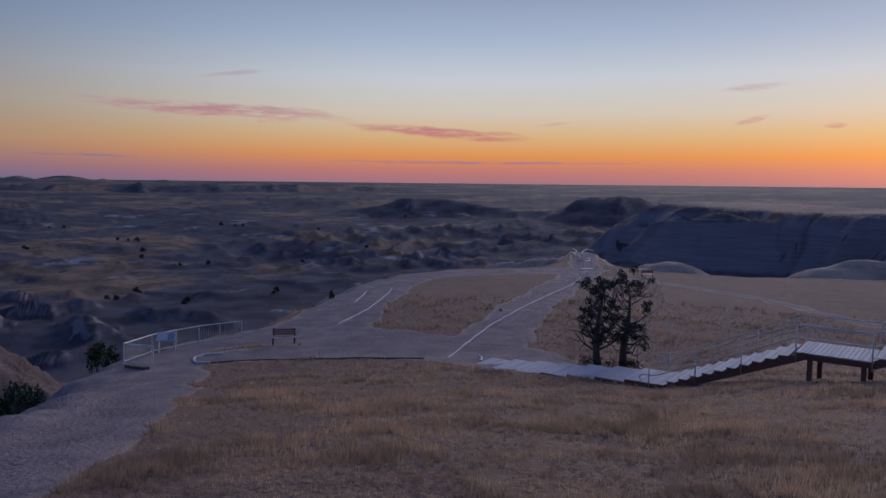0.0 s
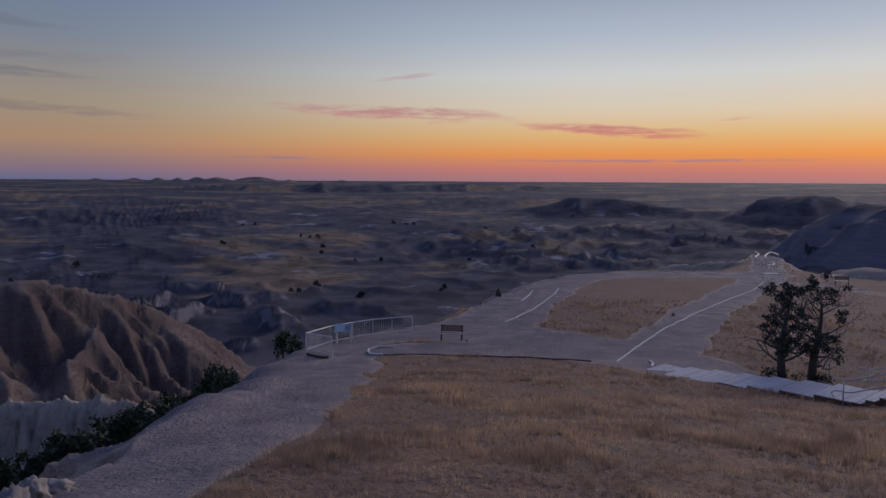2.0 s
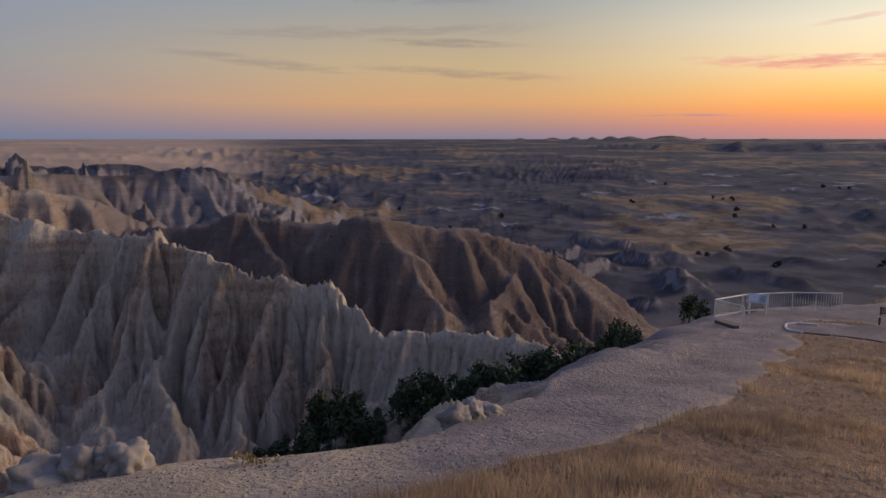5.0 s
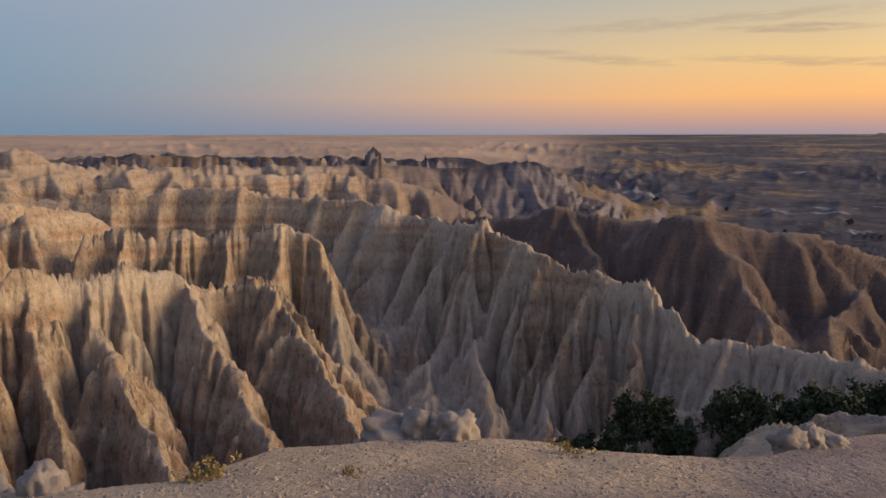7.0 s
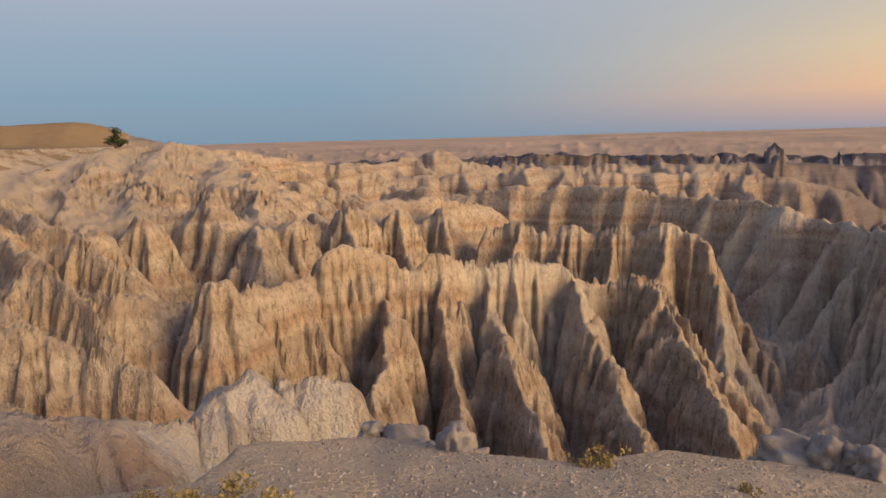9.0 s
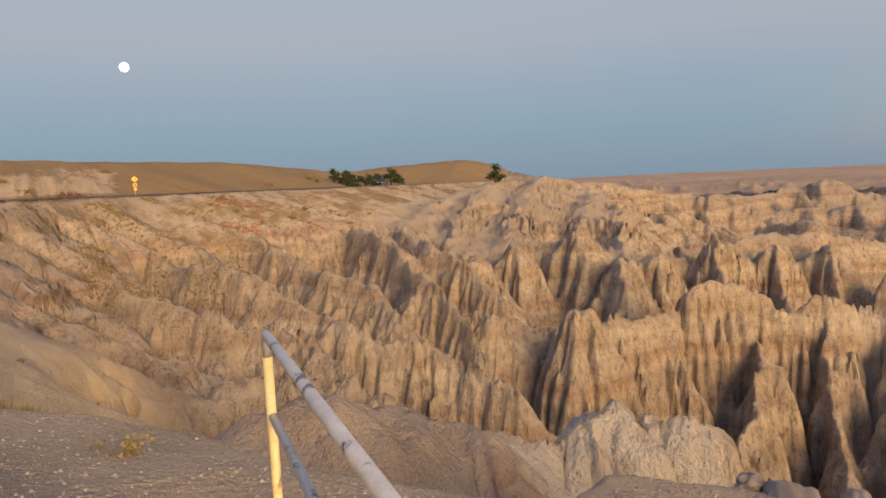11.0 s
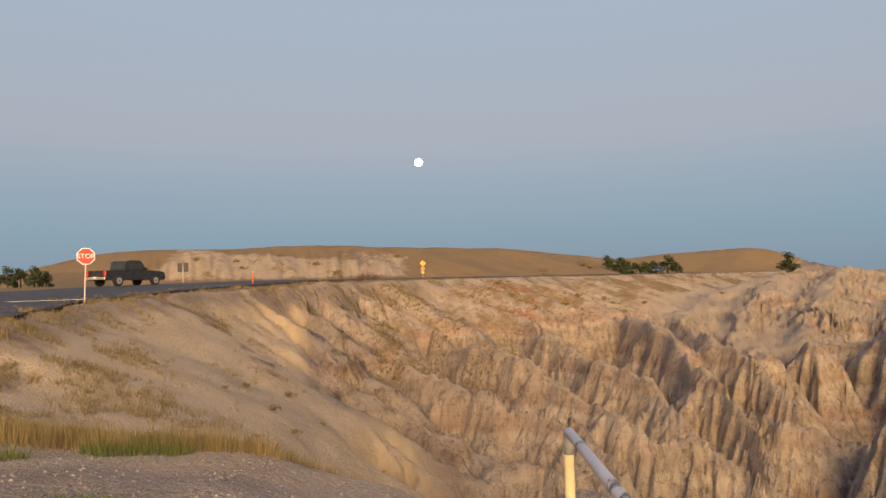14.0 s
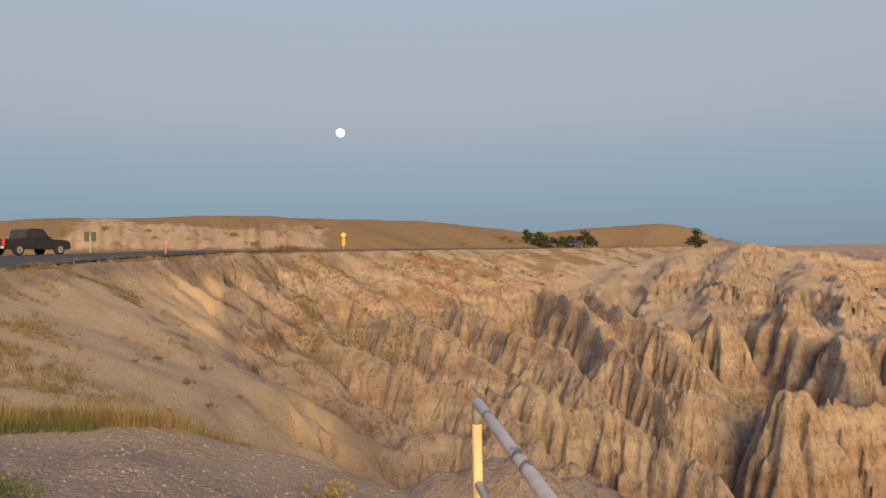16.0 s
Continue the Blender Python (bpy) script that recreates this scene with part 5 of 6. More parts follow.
# ---- junipers of the canyon and the basin ----
def bush_meshes(seed, n_blob, spread, tall, leaf, per, mat):
    rng = np.random.default_rng(seed)
    cs = []
    for k in range(n_blob):
        t = rng.random()
        w = spread * (1 - .75 * t) * .6
        a = rng.uniform(0, 6.28)
        cs.append((math.cos(a) * w, math.sin(a) * w, tall * (.12 + .8 * t), spread * .3, spread * .3, tall * .16))
    co, t3 = sprays(rng, cs, leaf, per)
    b = tube([(0, 0, -.4), (.05, 0, tall * .3), (0, .05, tall * .8)], [.12, .09, .02], 5)
    me = bpy.data.meshes.new("trunk")
    b.to_mesh(me)
    b.free()
    me.materials.append(M_BARK)
    return me, mesh_of("crown", co, t3, mat)


KINDS = [bush_meshes(i, 16, 1.3, 3.0, .2, 46, M_JUNIPER) for i in range(4)]


def juniper(p, scale, k, label, group, kinds=KINDS, squat=1.0):
    ob = thing("juniper", label, "juniper", Matrix.Translation(p) @ pose(0, 0, -.1, 0, 0, k * 77 % 360) @ Matrix.Diagonal((scale, scale, scale * squat, 1)), group)
    part("trunk", kinds[k % len(kinds)][0], None, ob)
    part("crown", kinds[k % len(kinds)][1], None, ob)
    return ob


rng = np.random.default_rng(5)
line = ([29.5, 33, 39, 48, 56, 61], [56, 67, 74, 76, 76, 77])
for k in range(130):
    a = 29.8 + 31.4 * ((k + rng.uniform(-.5, .5)) / 130)
    r = np.interp(a, *line) + rng.uniform(-6, 4)
    juniper(spot(a, r), rng.uniform(1.15, 1.75), k, "dense dark green juniper on the canyon floor", "junipers along the canyon floor")
for k, (a, r, s) in enumerate([(25.6, 43.5, .75), (24.6, 45, .5), (30.2, 38, .6), (29.4, 41, .6)]):
    juniper(spot(a, r), s, k, "dark juniper just below the rim of the overlook", "junipers under the rim")
juniper(spot(8.7, 63.5), .28, 1, "small dark shrub at the edge of the path", "shrubs on the terrace")
juniper(spot(-4.6, 55), .16, 2, "small dark shrub in the dry grass", "shrubs on the terrace", squat=.6)
FARKINDS = [bush_meshes(20 + i, 9, 1.6, 2.4, .42, 26, M_SHADELEAF) for i in range(3)]
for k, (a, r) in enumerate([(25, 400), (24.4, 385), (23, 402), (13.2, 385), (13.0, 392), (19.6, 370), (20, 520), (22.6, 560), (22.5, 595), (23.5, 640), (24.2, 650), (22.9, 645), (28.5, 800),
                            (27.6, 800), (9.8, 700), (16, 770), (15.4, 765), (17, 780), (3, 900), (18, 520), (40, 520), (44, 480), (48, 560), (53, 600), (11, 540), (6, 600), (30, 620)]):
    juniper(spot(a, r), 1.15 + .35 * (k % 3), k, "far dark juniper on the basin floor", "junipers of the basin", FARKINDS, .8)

# ---- beyond the canyon head: trees by the road ----
for k, (a, r, s) in enumerate([(135.6, 214, 1.7), (134.9, 212, 1.5), (134.2, 213, 1.6), (133.5, 214, 1.4), (132.9, 214, 1.5), (132.4, 216, 1.2), (134.6, 232, 2.3), (132.2, 236, 1.7), (131.2, 240, 2.4), (130.6, 238, 1.6)]):
    juniper(spot(a, r), s * 1.35, k + 1, "rounded dark green juniper beside the road", "junipers by the road", squat=.6)
juniper(spot(123.1, 170), 2.5, 2, "lone green juniper on the bare clay crest", "junipers by the road", squat=.6)
for k, (a, r, s) in enumerate([(178.4, 108, 1.1), (177.6, 107, 1.2), (179.2, 106, 1.2), (176.9, 109, 1.0)]):
    juniper(spot(a, r), s, k, "low green tree beyond the road", "trees beyond the road", squat=.8)


def shrub_mesh(seed, mat, w=.5, h=.35, leaf=.07, n=10, per=22):
    g = np.random.default_rng(seed)
    cs = [(g.normal() * w * .4, g.normal() * w * .4, h * g.uniform(.2, .8), w * .35, w * .35, h * .4) for k in range(n)]
    co, t3 = sprays(g, cs, leaf, per)
    k = len(co)
    stems = np.array([(0, 0, -.05), (.015, .01, -.05)] + [c[:3] for c in cs])
    return mesh_of("shrub", np.concatenate([co, stems]), np.concatenate([t3, [(k, k + 1, k + 2 + i) for i in range(n)]]), mat)


def shrub(a, r, s, me, label, name="shrub", group=""):
    ob = tagged(new(name, me), label, "shrub", group)
    ob.matrix_world = Matrix.Translation(spot(a, r)) @ pose(0, 0, -.02, 0, 0, a * 31 % 360) @ Matrix.Diagonal((s, s, s, 1))
    return ob


S_FINE = shrub_mesh(8, M_GREENWEED, .6, .28, .032, 22, 46)
S_GREEN, S_DRY, S_YELLOW = shrub_mesh(1, M_GREENWEED), shrub_mesh(2, M_SCRUB), shrub_mesh(3, M_YELLOWWEED)
shrub(158.9, 20, 1.0, S_GREEN, "low bright green shrub on the pale clay slope")
for a, r, s in [(101.7, 9.8, .36), (87.2, 8.2, .5), (88.6, 8.1, .38), (59.5, 8.9, .45), (116, 6.6, .5), (113.5, 6.2, .45), (119, 6.4, .4), (150.8, 7.9, .5), (122, 6.6, .35), (77, 7.6, .3)]:
    shrub(a, r, s, S_YELLOW if s > .37 else S_DRY, "yellowed weed at the rim of the canyon", "weed", "weeds along the rim")
for a, r, s in [(131, 132, 1.5), (133, 120, 1.4), (136, 116, 1.6), (129, 150, 1.6), (134.5, 104, 1.2), (146, 88, 1.3), (143, 92, 1.2), (150.5, 78, 1.0), (127.5, 142, 1.3), (138, 106, 1.4), (159.9, 25, .5), (161.5, 26, .6), (157.6, 23, .45), (154.2, 19.8, .5), (155.9, 20.5, .45), (156.6, 24, .55), (163.5, 31, .6), (160.4, 33, .7), (152.6, 66, 1.2), (149.4, 70, 1.5), (157.8, 30, .5), (153.5, 27, .5),
                (162.7, 22, .35), (158, 17.5, .3), (165, 27, .4), (144, 100, 2.0), (139, 96, 1.8), (141, 84, 1.6), (147, 78, 1.2)]:
    shrub(a, r, s, S_DRY, "dry grey-brown scrub on the eroded slope", "scrub", "scrub on the eroded slope")
for a, r, s in [(173.8, 7.3, .7), (175.5, 7.0, .8), (172.3, 7.1, .5), (177, 7.2, .8), (179, 7.0, .8)]:
    shrub(a, r, s, S_FINE, "leafy green weed growing in the gravel", "weed", "green weeds in the gravel")
for a, r, s in [(156.5, 130, 3.0), (158.2, 134, 2.2), (167, 136, 2.2), (161, 139, 1.6), (152, 150, 2.5), (155, 128, 1.8), (163.8, 133, 1.5), (137.5, 205, 3.5), (136.9, 203, 3.0), (164.2, 140, 1.8)]:
    shrub(a, r, s, S_DRY, "dark dry scrub on the roadside bank", "scrub", "scrub on the roadside bank")
M_REDTWIG = material("red_twig", leaf_look((.13, .06, .04), (.2, .1, .07)), rough=.8)
S_TWIG = shrub_mesh(6, M_REDTWIG, .7, .5, .06, 14, 18)
for a, r, s in [(154.4, 112, 2.6), (153.9, 112, 2.4), (154.9, 113, 2.0)]:
    shrub(a, r, s, S_TWIG, "bare reddish shrub beside the road", "roadside_shrub", "bare shrubs by the road")


# ---- pale boulders and knobs on the rim ----
def boulder_mesh(seed, flute=.0):
    bm = bmesh.new()
    bmesh.ops.create_icosphere(bm, subdivisions=4, radius=.5)
    for v in bm.verts:
        d = v.co.normalized()
        n = noise.fractal(d * 1.6 + Vector((seed * 3.1, 0, 0)), .8, 2.1, 4) * .2 + noise.noise(d * 7 + Vector((seed, 1, 2))) * .035
        n += flute * math.sin(math.atan2(d.y, d.x) * 9 + seed) * (1 - abs(d.z)) * .06
        v.co = d * (.5 + n)
        v.co.z *= .85 if v.co.z > 0 else .6
    me = bpy.data.meshes.new("boulder")
    bm.to_mesh(me)
    bm.free()
    me.polygons.foreach_set("use_smooth", np.ones(len(me.polygons), bool))
    me.materials.append(M_ROCK)
    return me


M_ROCK = plain("pale_claystone", (.19, .163, .14), (.28, .243, .208), 3, .95, bump=.6, dirt=(.30, .26, .21))
BOULDERS = [boulder_mesh(i, .6 * (i % 2)) for i in range(4)]
for k, (a, r, s, h, up) in enumerate([(46.3, 9.9, .36, 1.3, .1), (43.6, 10.3, .5, 1.1, .08), (42.3, 10.6, .42, 1.1, .08), (41.0, 10.9, .45, .7, .03),
                                      (73.9, 9.9, .85, .95, .12), (71.4, 9.8, .62, 1.05, .1), (69.9, 9.7, .45, 1.1, .1), (68.2, 9.6, .6, 1.15, .1), (76.0, 9.9, .6, .8, .05),
                                      (102.6, 10.0, .8, .85, .1), (105.3, 10.2, .42, .8, .05), (98.6, 9.1, .62, 1.15, .12), (97.2, 9.0, .45, 1.1, .1), (100.8, 9.7, .5, .9, .08)]):
    ob = tagged(new("boulder", BOULDERS[k % 4]), "rounded pale claystone knob on the canyon rim", "rock", "knobs along the rim")
    ob.matrix_world = Matrix.Translation(spot(a, r) + Vector((0, 0, up))) @ pose(0, 0, 0, 0, 0, k * 67) @ Matrix.Diagonal((s, s * .8, s * h, 1))

# ---- the road ----
M_ASPHALT = plain("asphalt", (.040, .040, .044), (.055, .055, .058), 1.2, .8, bump=.3, local=False)
M_WHITELINE = plain("white_road_paint", (.6, .6, .58), (.72, .72, .7), 5, .6)
NEAR = [(186, 21), (179, 27), (174.5, 37.5), (167, 51), (160, 63.5), (155, 77), (149, 94), (142, 118), (135, 152), (131, 188), (127.8, 218)]
FAR = [(186, 50), (179, 55), (174.5, 62), (168, 69), (160.5, 77), (155.3, 89), (149.4, 105), (142.5, 129), (135.6, 162), (131.6, 199), (128.4, 232)]


def smooth_line(pts, n):
    p = np.array([at(*q) for q in pts])
    s = np.concatenate([[0], np.cumsum(np.hypot(*np.diff(p, axis=0).T))])
    u = np.linspace(0, s[-1], n)
    q = np.stack([np.interp(u, s, p[:, 0]), np.interp(u, s, p[:, 1])], 1)
    for k in range(12):
        q[1:-1] = (q[:-2] + 2 * q[1:-1] + q[2:]) / 4
    return q


def make_road():
    n, m = 260, 10
    a, b = smooth_line(NEAR, n), smooth_line(FAR, n)
    co, faces = [], []
    for i in range(n):
        for j in range(m + 1):
            x, y = a[i] + (b[i] - a[i]) * j / m
            co.append((x, y, float(height(x, y)) * .5 + .5 * min(-1.56 + .025 * math.hypot(x, y), .12) + .07 + .12 * math.sin(math.pi * j / m)))
    for i in range(n - 1):
        for j in range(m):
            k = i * (m + 1) + j
            faces.append((k, k + 1, k + m + 2, k + m + 1))
    me = bpy.data.meshes.new("road")
    me.from_pydata(co, [], faces)
    me.materials.append(M_ASPHALT)
    tagged(new("road", me), "dark asphalt road curving along the canyon head", "road", kind="structure")


make_road()
g = spot(178.6, 36)
tagged(part("road_marking", box((5.2, .25, .012), Matrix.Translation(g) @ pose(0, 0, .155, 0, 0, 3)), M_WHITELINE), "white painted stop line on the asphalt", "road marking", kind="structure")

# ---- signs ----
M_RED = plain("sign_red", (.60, .035, .03), (.68, .05, .04), 3, .4, bump=0)
M_SIGNWHITE = plain("sign_white", (.78, .78, .78), (.85, .85, .85), 3, .4, bump=0)
M_YELLOW = plain("sign_yellow", (.80, .42, .02), (.86, .48, .03), 3, .45, bump=0)
M_ORANGE = plain("orange_post", (.75, .16, .03), (.8, .2, .04), 4, .5, bump=0)


def text_part(body, size, parent, m, mat):
    c = bpy.data.curves.new("lettering", "FONT")
    c.body, c.size, c.align_x, c.align_y, c.extrude = body, size, "CENTER", "CENTER", .002
    tmp = bpy.data.objects.new("lettering", c)
    scene.collection.objects.link(tmp)
    bpy.context.view_layer.update()
    me = bpy.data.meshes.new_from_object(tmp.evaluated_get(bpy.context.evaluated_depsgraph_get()))
    bpy.data.objects.remove(tmp)
    me.materials.clear()
    me.materials.append(mat)
    ob = new("lettering", me)
    ob.parent, ob.matrix_local = parent, m
    return ob


def octagon(r, thick):
    bm = bmesh.new()
    bmesh.ops.create_cone(bm, cap_ends=True, segments=8, radius1=r, radius2=r, depth=thick, matrix=pose(0, 0, 0, 90) @ pose(0, 0, 0, 0, 0, 22.5))
    return bm


def facing(bearing, r, off=0):
    """A pose on the ground that faces the lookout."""
    return Matrix.Translation(spot(bearing, r)) @ pose(0, 0, 0, 0, 0, bearing + off)


stop = thing("stop_sign", "red octagonal stop sign on a thin steel post", "sign", facing(174.35, 36.8))
part("post", box((.055, .04, 2.6), pose(-.02, .03, -.3, 0, 1.6, 0)), M_STEEL, stop)
plate = part("plate", octagon(.40, .012), M_SIGNWHITE, stop, "white-edged octagonal plate")
plate.location = (.05, -.005, 2.12)
part("face", octagon(.365, .008), M_RED, plate, "red face").location = (0, -.008, 0)
text_part("STOP", .30, plate, pose(0, -.016, 0, 90), M_SIGNWHITE)

back = thing("road_sign", "pair of dark upright sign backs on a thin post", "sign", facing(167.95, 73))
part("post", tube([(0, 0, -.2), (0, 0, 1.75)], .035, 6), M_STEEL, back)
for x in (-.28, .28):
    part("plate", box((.42, .03, .85), pose(x, 0, 1.2)), M_BLACK, back)

marker = thing("marker_post", "slim orange roadside marker post", "post", facing(162.95, 59))
part("post", tube([(0, 0, -.1), (0, 0, .95)], .045, 6), M_ORANGE, marker)
part("cap", tube([(0, 0, .95), (0, 0, 1.02)], .04, 6), M_SIGNWHITE, marker)

curve = thing("warning_sign", "yellow diamond warning sign with a plate below", "sign", facing(149.95, 109))
part("post", tube([(0, .03, -.2), (0, .03, 2.6)], .04, 6), M_STEEL, curve)
d = part("diamond", box((.62, .02, .62), pose(0, 0, 0, 0, 45, 0) @ Matrix.Translation((0, 0, -.31))), M_YELLOW, curve)
d.location = (0, 0, 2.35)
part("arrow", box((.1, .01, .42), pose(.02, -.016, -.2, 0, 12, 0)), M_BLACK, d, "black bent arrow")
part("speed_plate", box((.5, .02, .45), pose(0, 0, 1.35)), M_YELLOW, curve)
part("plate_mark", box((.26, .01, .2), pose(0, -.016, 1.47)), M_BLACK, curve, "dark unreadable mark")
part("lower_plate", box((.42, .02, .3), pose(0, 0, .85)), M_YELLOW, curve)

small = thing("trail_sign", "small dark brown sign board on a short post", "sign", facing(140.55, 126))
part("post", tube([(0, 0, -.1), (0, 0, .9)], .05, 6), M_TIMBER, small)
part("board", box((1.5, .06, .45), pose(0, 0, .75)), M_TIMBER, small)

# ---- vehicles ----
M_CARPAINT = plain("dark_grey_car_paint", (.014, .016, .021), (.02, .022, .028), 2, .28, bump=0, spec=.6)
M_BLUEPAINT = plain("dark_blue_car_paint", (.015, .022, .045), (.02, .028, .055), 2, .28, bump=0, spec=.6)
M_GLASS = plain("dark_window_glass", (.02, .022, .025), (.025, .028, .03), 2, .12, bump=0, spec=.7)
M_TYRE = plain("tyre_rubber", (.018, .018, .018), (.028, .028, .028), 9, .9)
M_RIM = plain("alloy_rim", (.5, .5, .5), (.6, .6, .6), 6, .35, metal=.7)
M_TAIL = plain("red_tail_lamp", (.6, .03, .02), (.7, .04, .03), 4, .25, bump=0)
M_LAMP = plain("clear_headlamp", (.7, .66, .55), (.8, .76, .65), 4, .2, bump=0)


def slab(profile, width, bevel=.06):
    """A body from a side outline of (x, z), swept across the width and rounded."""
    bm = bmesh.new()
    a = [bm.verts.new((x, -width / 2, z)) for x, z in profile]
    f = bm.faces.new(a)
    new_faces = bmesh.ops.extrude_face_region(bm, geom=[f])["geom"]
    bmesh.ops.translate(bm, verts=[v for v in new_faces if isinstance(v, bmesh.types.BMVert)], vec=(0, width, 0))
    bmesh.ops.recalc_face_normals(bm, faces=bm.faces)
    bmesh.ops.bevel(bm, geom=list(bm.edges), offset=bevel, segments=2, affect="EDGES", clamp_overlap=True)
    return bm


def wheel(parent, x, y, r):
    s = 1 if y > 0 else -1
    w = part("wheel", tube([(0, -.13, 0), (0, -.1, 0), (0, .1, 0), (0, .13, 0)], [r * .9, r, r, r * .9], 20), M_TYRE, parent, "black tyre")
    w.location = (x, y, r)
    part("rim", tube([(0, s * .10, 0), (0, s * .138, 0)], [r * .66, r * .6], 14), M_RIM, w, "bright alloy rim")
    part("hub", tube([(0, s * .13, 0), (0, s * .15, 0)], [r * .2, r * .16], 8), M_BLACK, w)


def pickup(m):
    ob = thing("pickup_truck", "dark grey crew-cab pickup truck driving along the road", "truck", m)
    body = [(-2.9, .55), (-2.92, 1.12), (-.95, 1.14), (-.9, 1.16), (1.1, 1.18), (2.55, 1.10), (2.85, .98), (2.92, .62), (2.85, .42), (-2.8, .45)]
    part("body", slab(body, 1.98, .05), M_CARPAINT, ob, smooth_faces=False)
    part("cab", slab([(-.95, 1.12), (-.8, 1.86), (-.4, 1.93), (.55, 1.92), (1.25, 1.16)], 1.72, .07), M_CARPAINT, ob)
    for y in (-.85, .85):
        for pts in ([(-.72, 1.22), (-.62, 1.76), (-.02, 1.80), (-.02, 1.22)], [(.06, 1.22), (.06, 1.80), (.52, 1.78), (1.0, 1.22)]):
            part("side_window", slab(pts, .05, .01), M_GLASS, ob, "dark tinted window").location = (0, y, 0)
        part("mirror", box((.1, .2, .18), pose(.95, y * 1.22, 1.2), .03), M_BLACK, ob)
        part("tail_lamp", box((.06, .2, .4), pose(-2.9, y * 1.03, .72), .02), M_TAIL, ob)
        part("headlamp", box((.1, .4, .2), pose(2.84, y * .85, .8), .03), M_LAMP, ob)
        part("door_seam", box((.02, .02, .7), pose(.03, y * 1.165, .5)), M_BLACK, ob)
        part("door_handle", box((.16, .03, .03), pose(-.35, y * 1.175, 1.0)), M_BLACK, ob)
    part("rear_window", box((.04, 1.4, .45), pose(-.93, 0, 1.28, 0, 12, 0)), M_GLASS, ob)
    part("windscreen", box((.04, 1.5, .8), pose(.96, 0, 1.2, 0, -43, 0)), M_GLASS, ob)
    part("bed_floor", box((1.8, 1.7, .03), pose(-1.9, 0, 1.128)), M_BLACK, ob, "dark open load bed")
    part("rear_bumper", box((.14, 1.9, .2), pose(-2.95, 0, .48), .03), M_RIM, ob, "chrome bumper")
    part("number_plate", box((.02, .32, .16), pose(-3.03, 0, .55)), M_SIGNWHITE, ob)
    for x in (-1.75, 1.85):
        for y in (-.92, .92):
            wheel(ob, x, y, .40)
            part("wheel_arch", tube([(0, -.07, 0), (0, .07, 0)], .47, 16), M_BLACK, ob).location = (x, y * .98, .47)


def small_suv(m):
    ob = thing("suv", "dark blue sport utility car on the far road", "car", m)
    part("body", slab([(-2.25, .45), (-2.28, .95), (1.0, 1.0), (2.15, .88), (2.28, .6), (2.2, .35), (-2.15, .38)], 1.85, .06), M_BLUEPAINT, ob)
    part("cabin", slab([(-2.15, .95), (-1.95, 1.6), (-1.5, 1.68), (.2, 1.66), (1.05, .98)], 1.6, .06), M_BLUEPAINT, ob)
    for y in (-.79, .79):
        part("side_window", slab([(-1.85, 1.05), (-1.75, 1.55), (.15, 1.55), (.75, 1.05)], .05, .01), M_GLASS, ob).location = (0, y, 0)
        part("headlamp", box((.1, .35, .16), pose(2.18, y * .8, .7), .03), M_LAMP, ob)
        part("tail_lamp", box((.06, .2, .3), pose(-2.26, y, .75), .02), M_TAIL, ob)
    part("windscreen", box((.04, 1.4, .75), pose(.72, 0, 1.0, 0, -48, 0)), M_GLASS, ob)
    for x in (-1.4, 1.4):
        for y in (-.86, .86):
            wheel(ob, x, y, .35)


def on_road(bearing, r, toward, lift=.16):
    p, q = spot(bearing, r), spot(*toward)
    d = q - p
    return Matrix.Translation(p + Vector((0, 0, lift))) @ pose(0, 0, 0, 0, 0, math.degrees(math.atan2(d.y, d.x)))


pickup(on_road(171.7, 61, (164.5, 70)))
small_suv(on_road(131.9, 193, (135.3, 155)))

# ---- pipe railing of the lookout ----
A, B = Vector((-2.23, -2.66, -.64)), Vector((-.89, -.5, -.64))
C = A + (B - A) * 1.25
railing = thing("pipe_railing", "scuffed pipe railing with a worn cream post at the rim", "railing", Matrix.Translation((A.x, A.y, float(height(A.x, A.y)))))
base = railing.matrix_world.translation.copy()
toward = (C - A).normalized()
bottom = Vector((A.x - .03, A.y - .02, base.z - .1))
part("corner_post", tube([bottom - base, A - base + Vector((-.012, -.012, -.10))], .021, 16), M_PAINTED, railing, "worn cream painted post", True)
part("top_rail", tube([p - base for p in bend([A + Vector((-.012, -.012, -.10)), A + Vector((0, 0, .0)), C], .07, 8)], .021, 16), M_RAILTOP, railing, "scuffed grey pipe", True)
part("middle_rail", tube([A + Vector((-.02, -.015, -.36)) - base, C + Vector((0, 0, -.36)) - base], .019, 14), M_RAILTOP, railing, "scuffed grey pipe", True)
part("end_post", tube([C - base, Vector((C.x, C.y, float(height(C.x, C.y)) - .1)) - base], .026, 12), M_PAINTED, railing, "worn cream painted post", True)

# ---- the moon ----
def make_moon(bearing, up, r, radius):
    m = bpy.data.materials.new("moonlight")
    m.use_nodes = True
    N = Nodes(m.node_tree)
    pos = N.add("ShaderNodeTexCoord").outputs["Object"]
    c = N.mix(N.step(N.noise(pos, .05, 3.0), .45, .6, 0, .35), (1, .97, .92, 1), (.7, .7, .72, 1))
    e = N.add("ShaderNodeEmission", Color=c, Strength=1.6)
    N.put(m.node_tree.nodes["Material Output"], "Surface", e.outputs[0])
    bm = bmesh.new()
    bmesh.ops.create_icosphere(bm, subdivisions=4, radius=radius)
    ob = part("moon", bm, m, smooth_faces=True)
    x, y = at(bearing, r * math.cos(radians(up)))
    ob.location = (x, y, r * math.sin(radians(up)))
    tagged(ob, "bright white nearly full moon in the dusk sky", "moon", kind="structure")


make_moon(150.10, 9.22, 4700, 27)


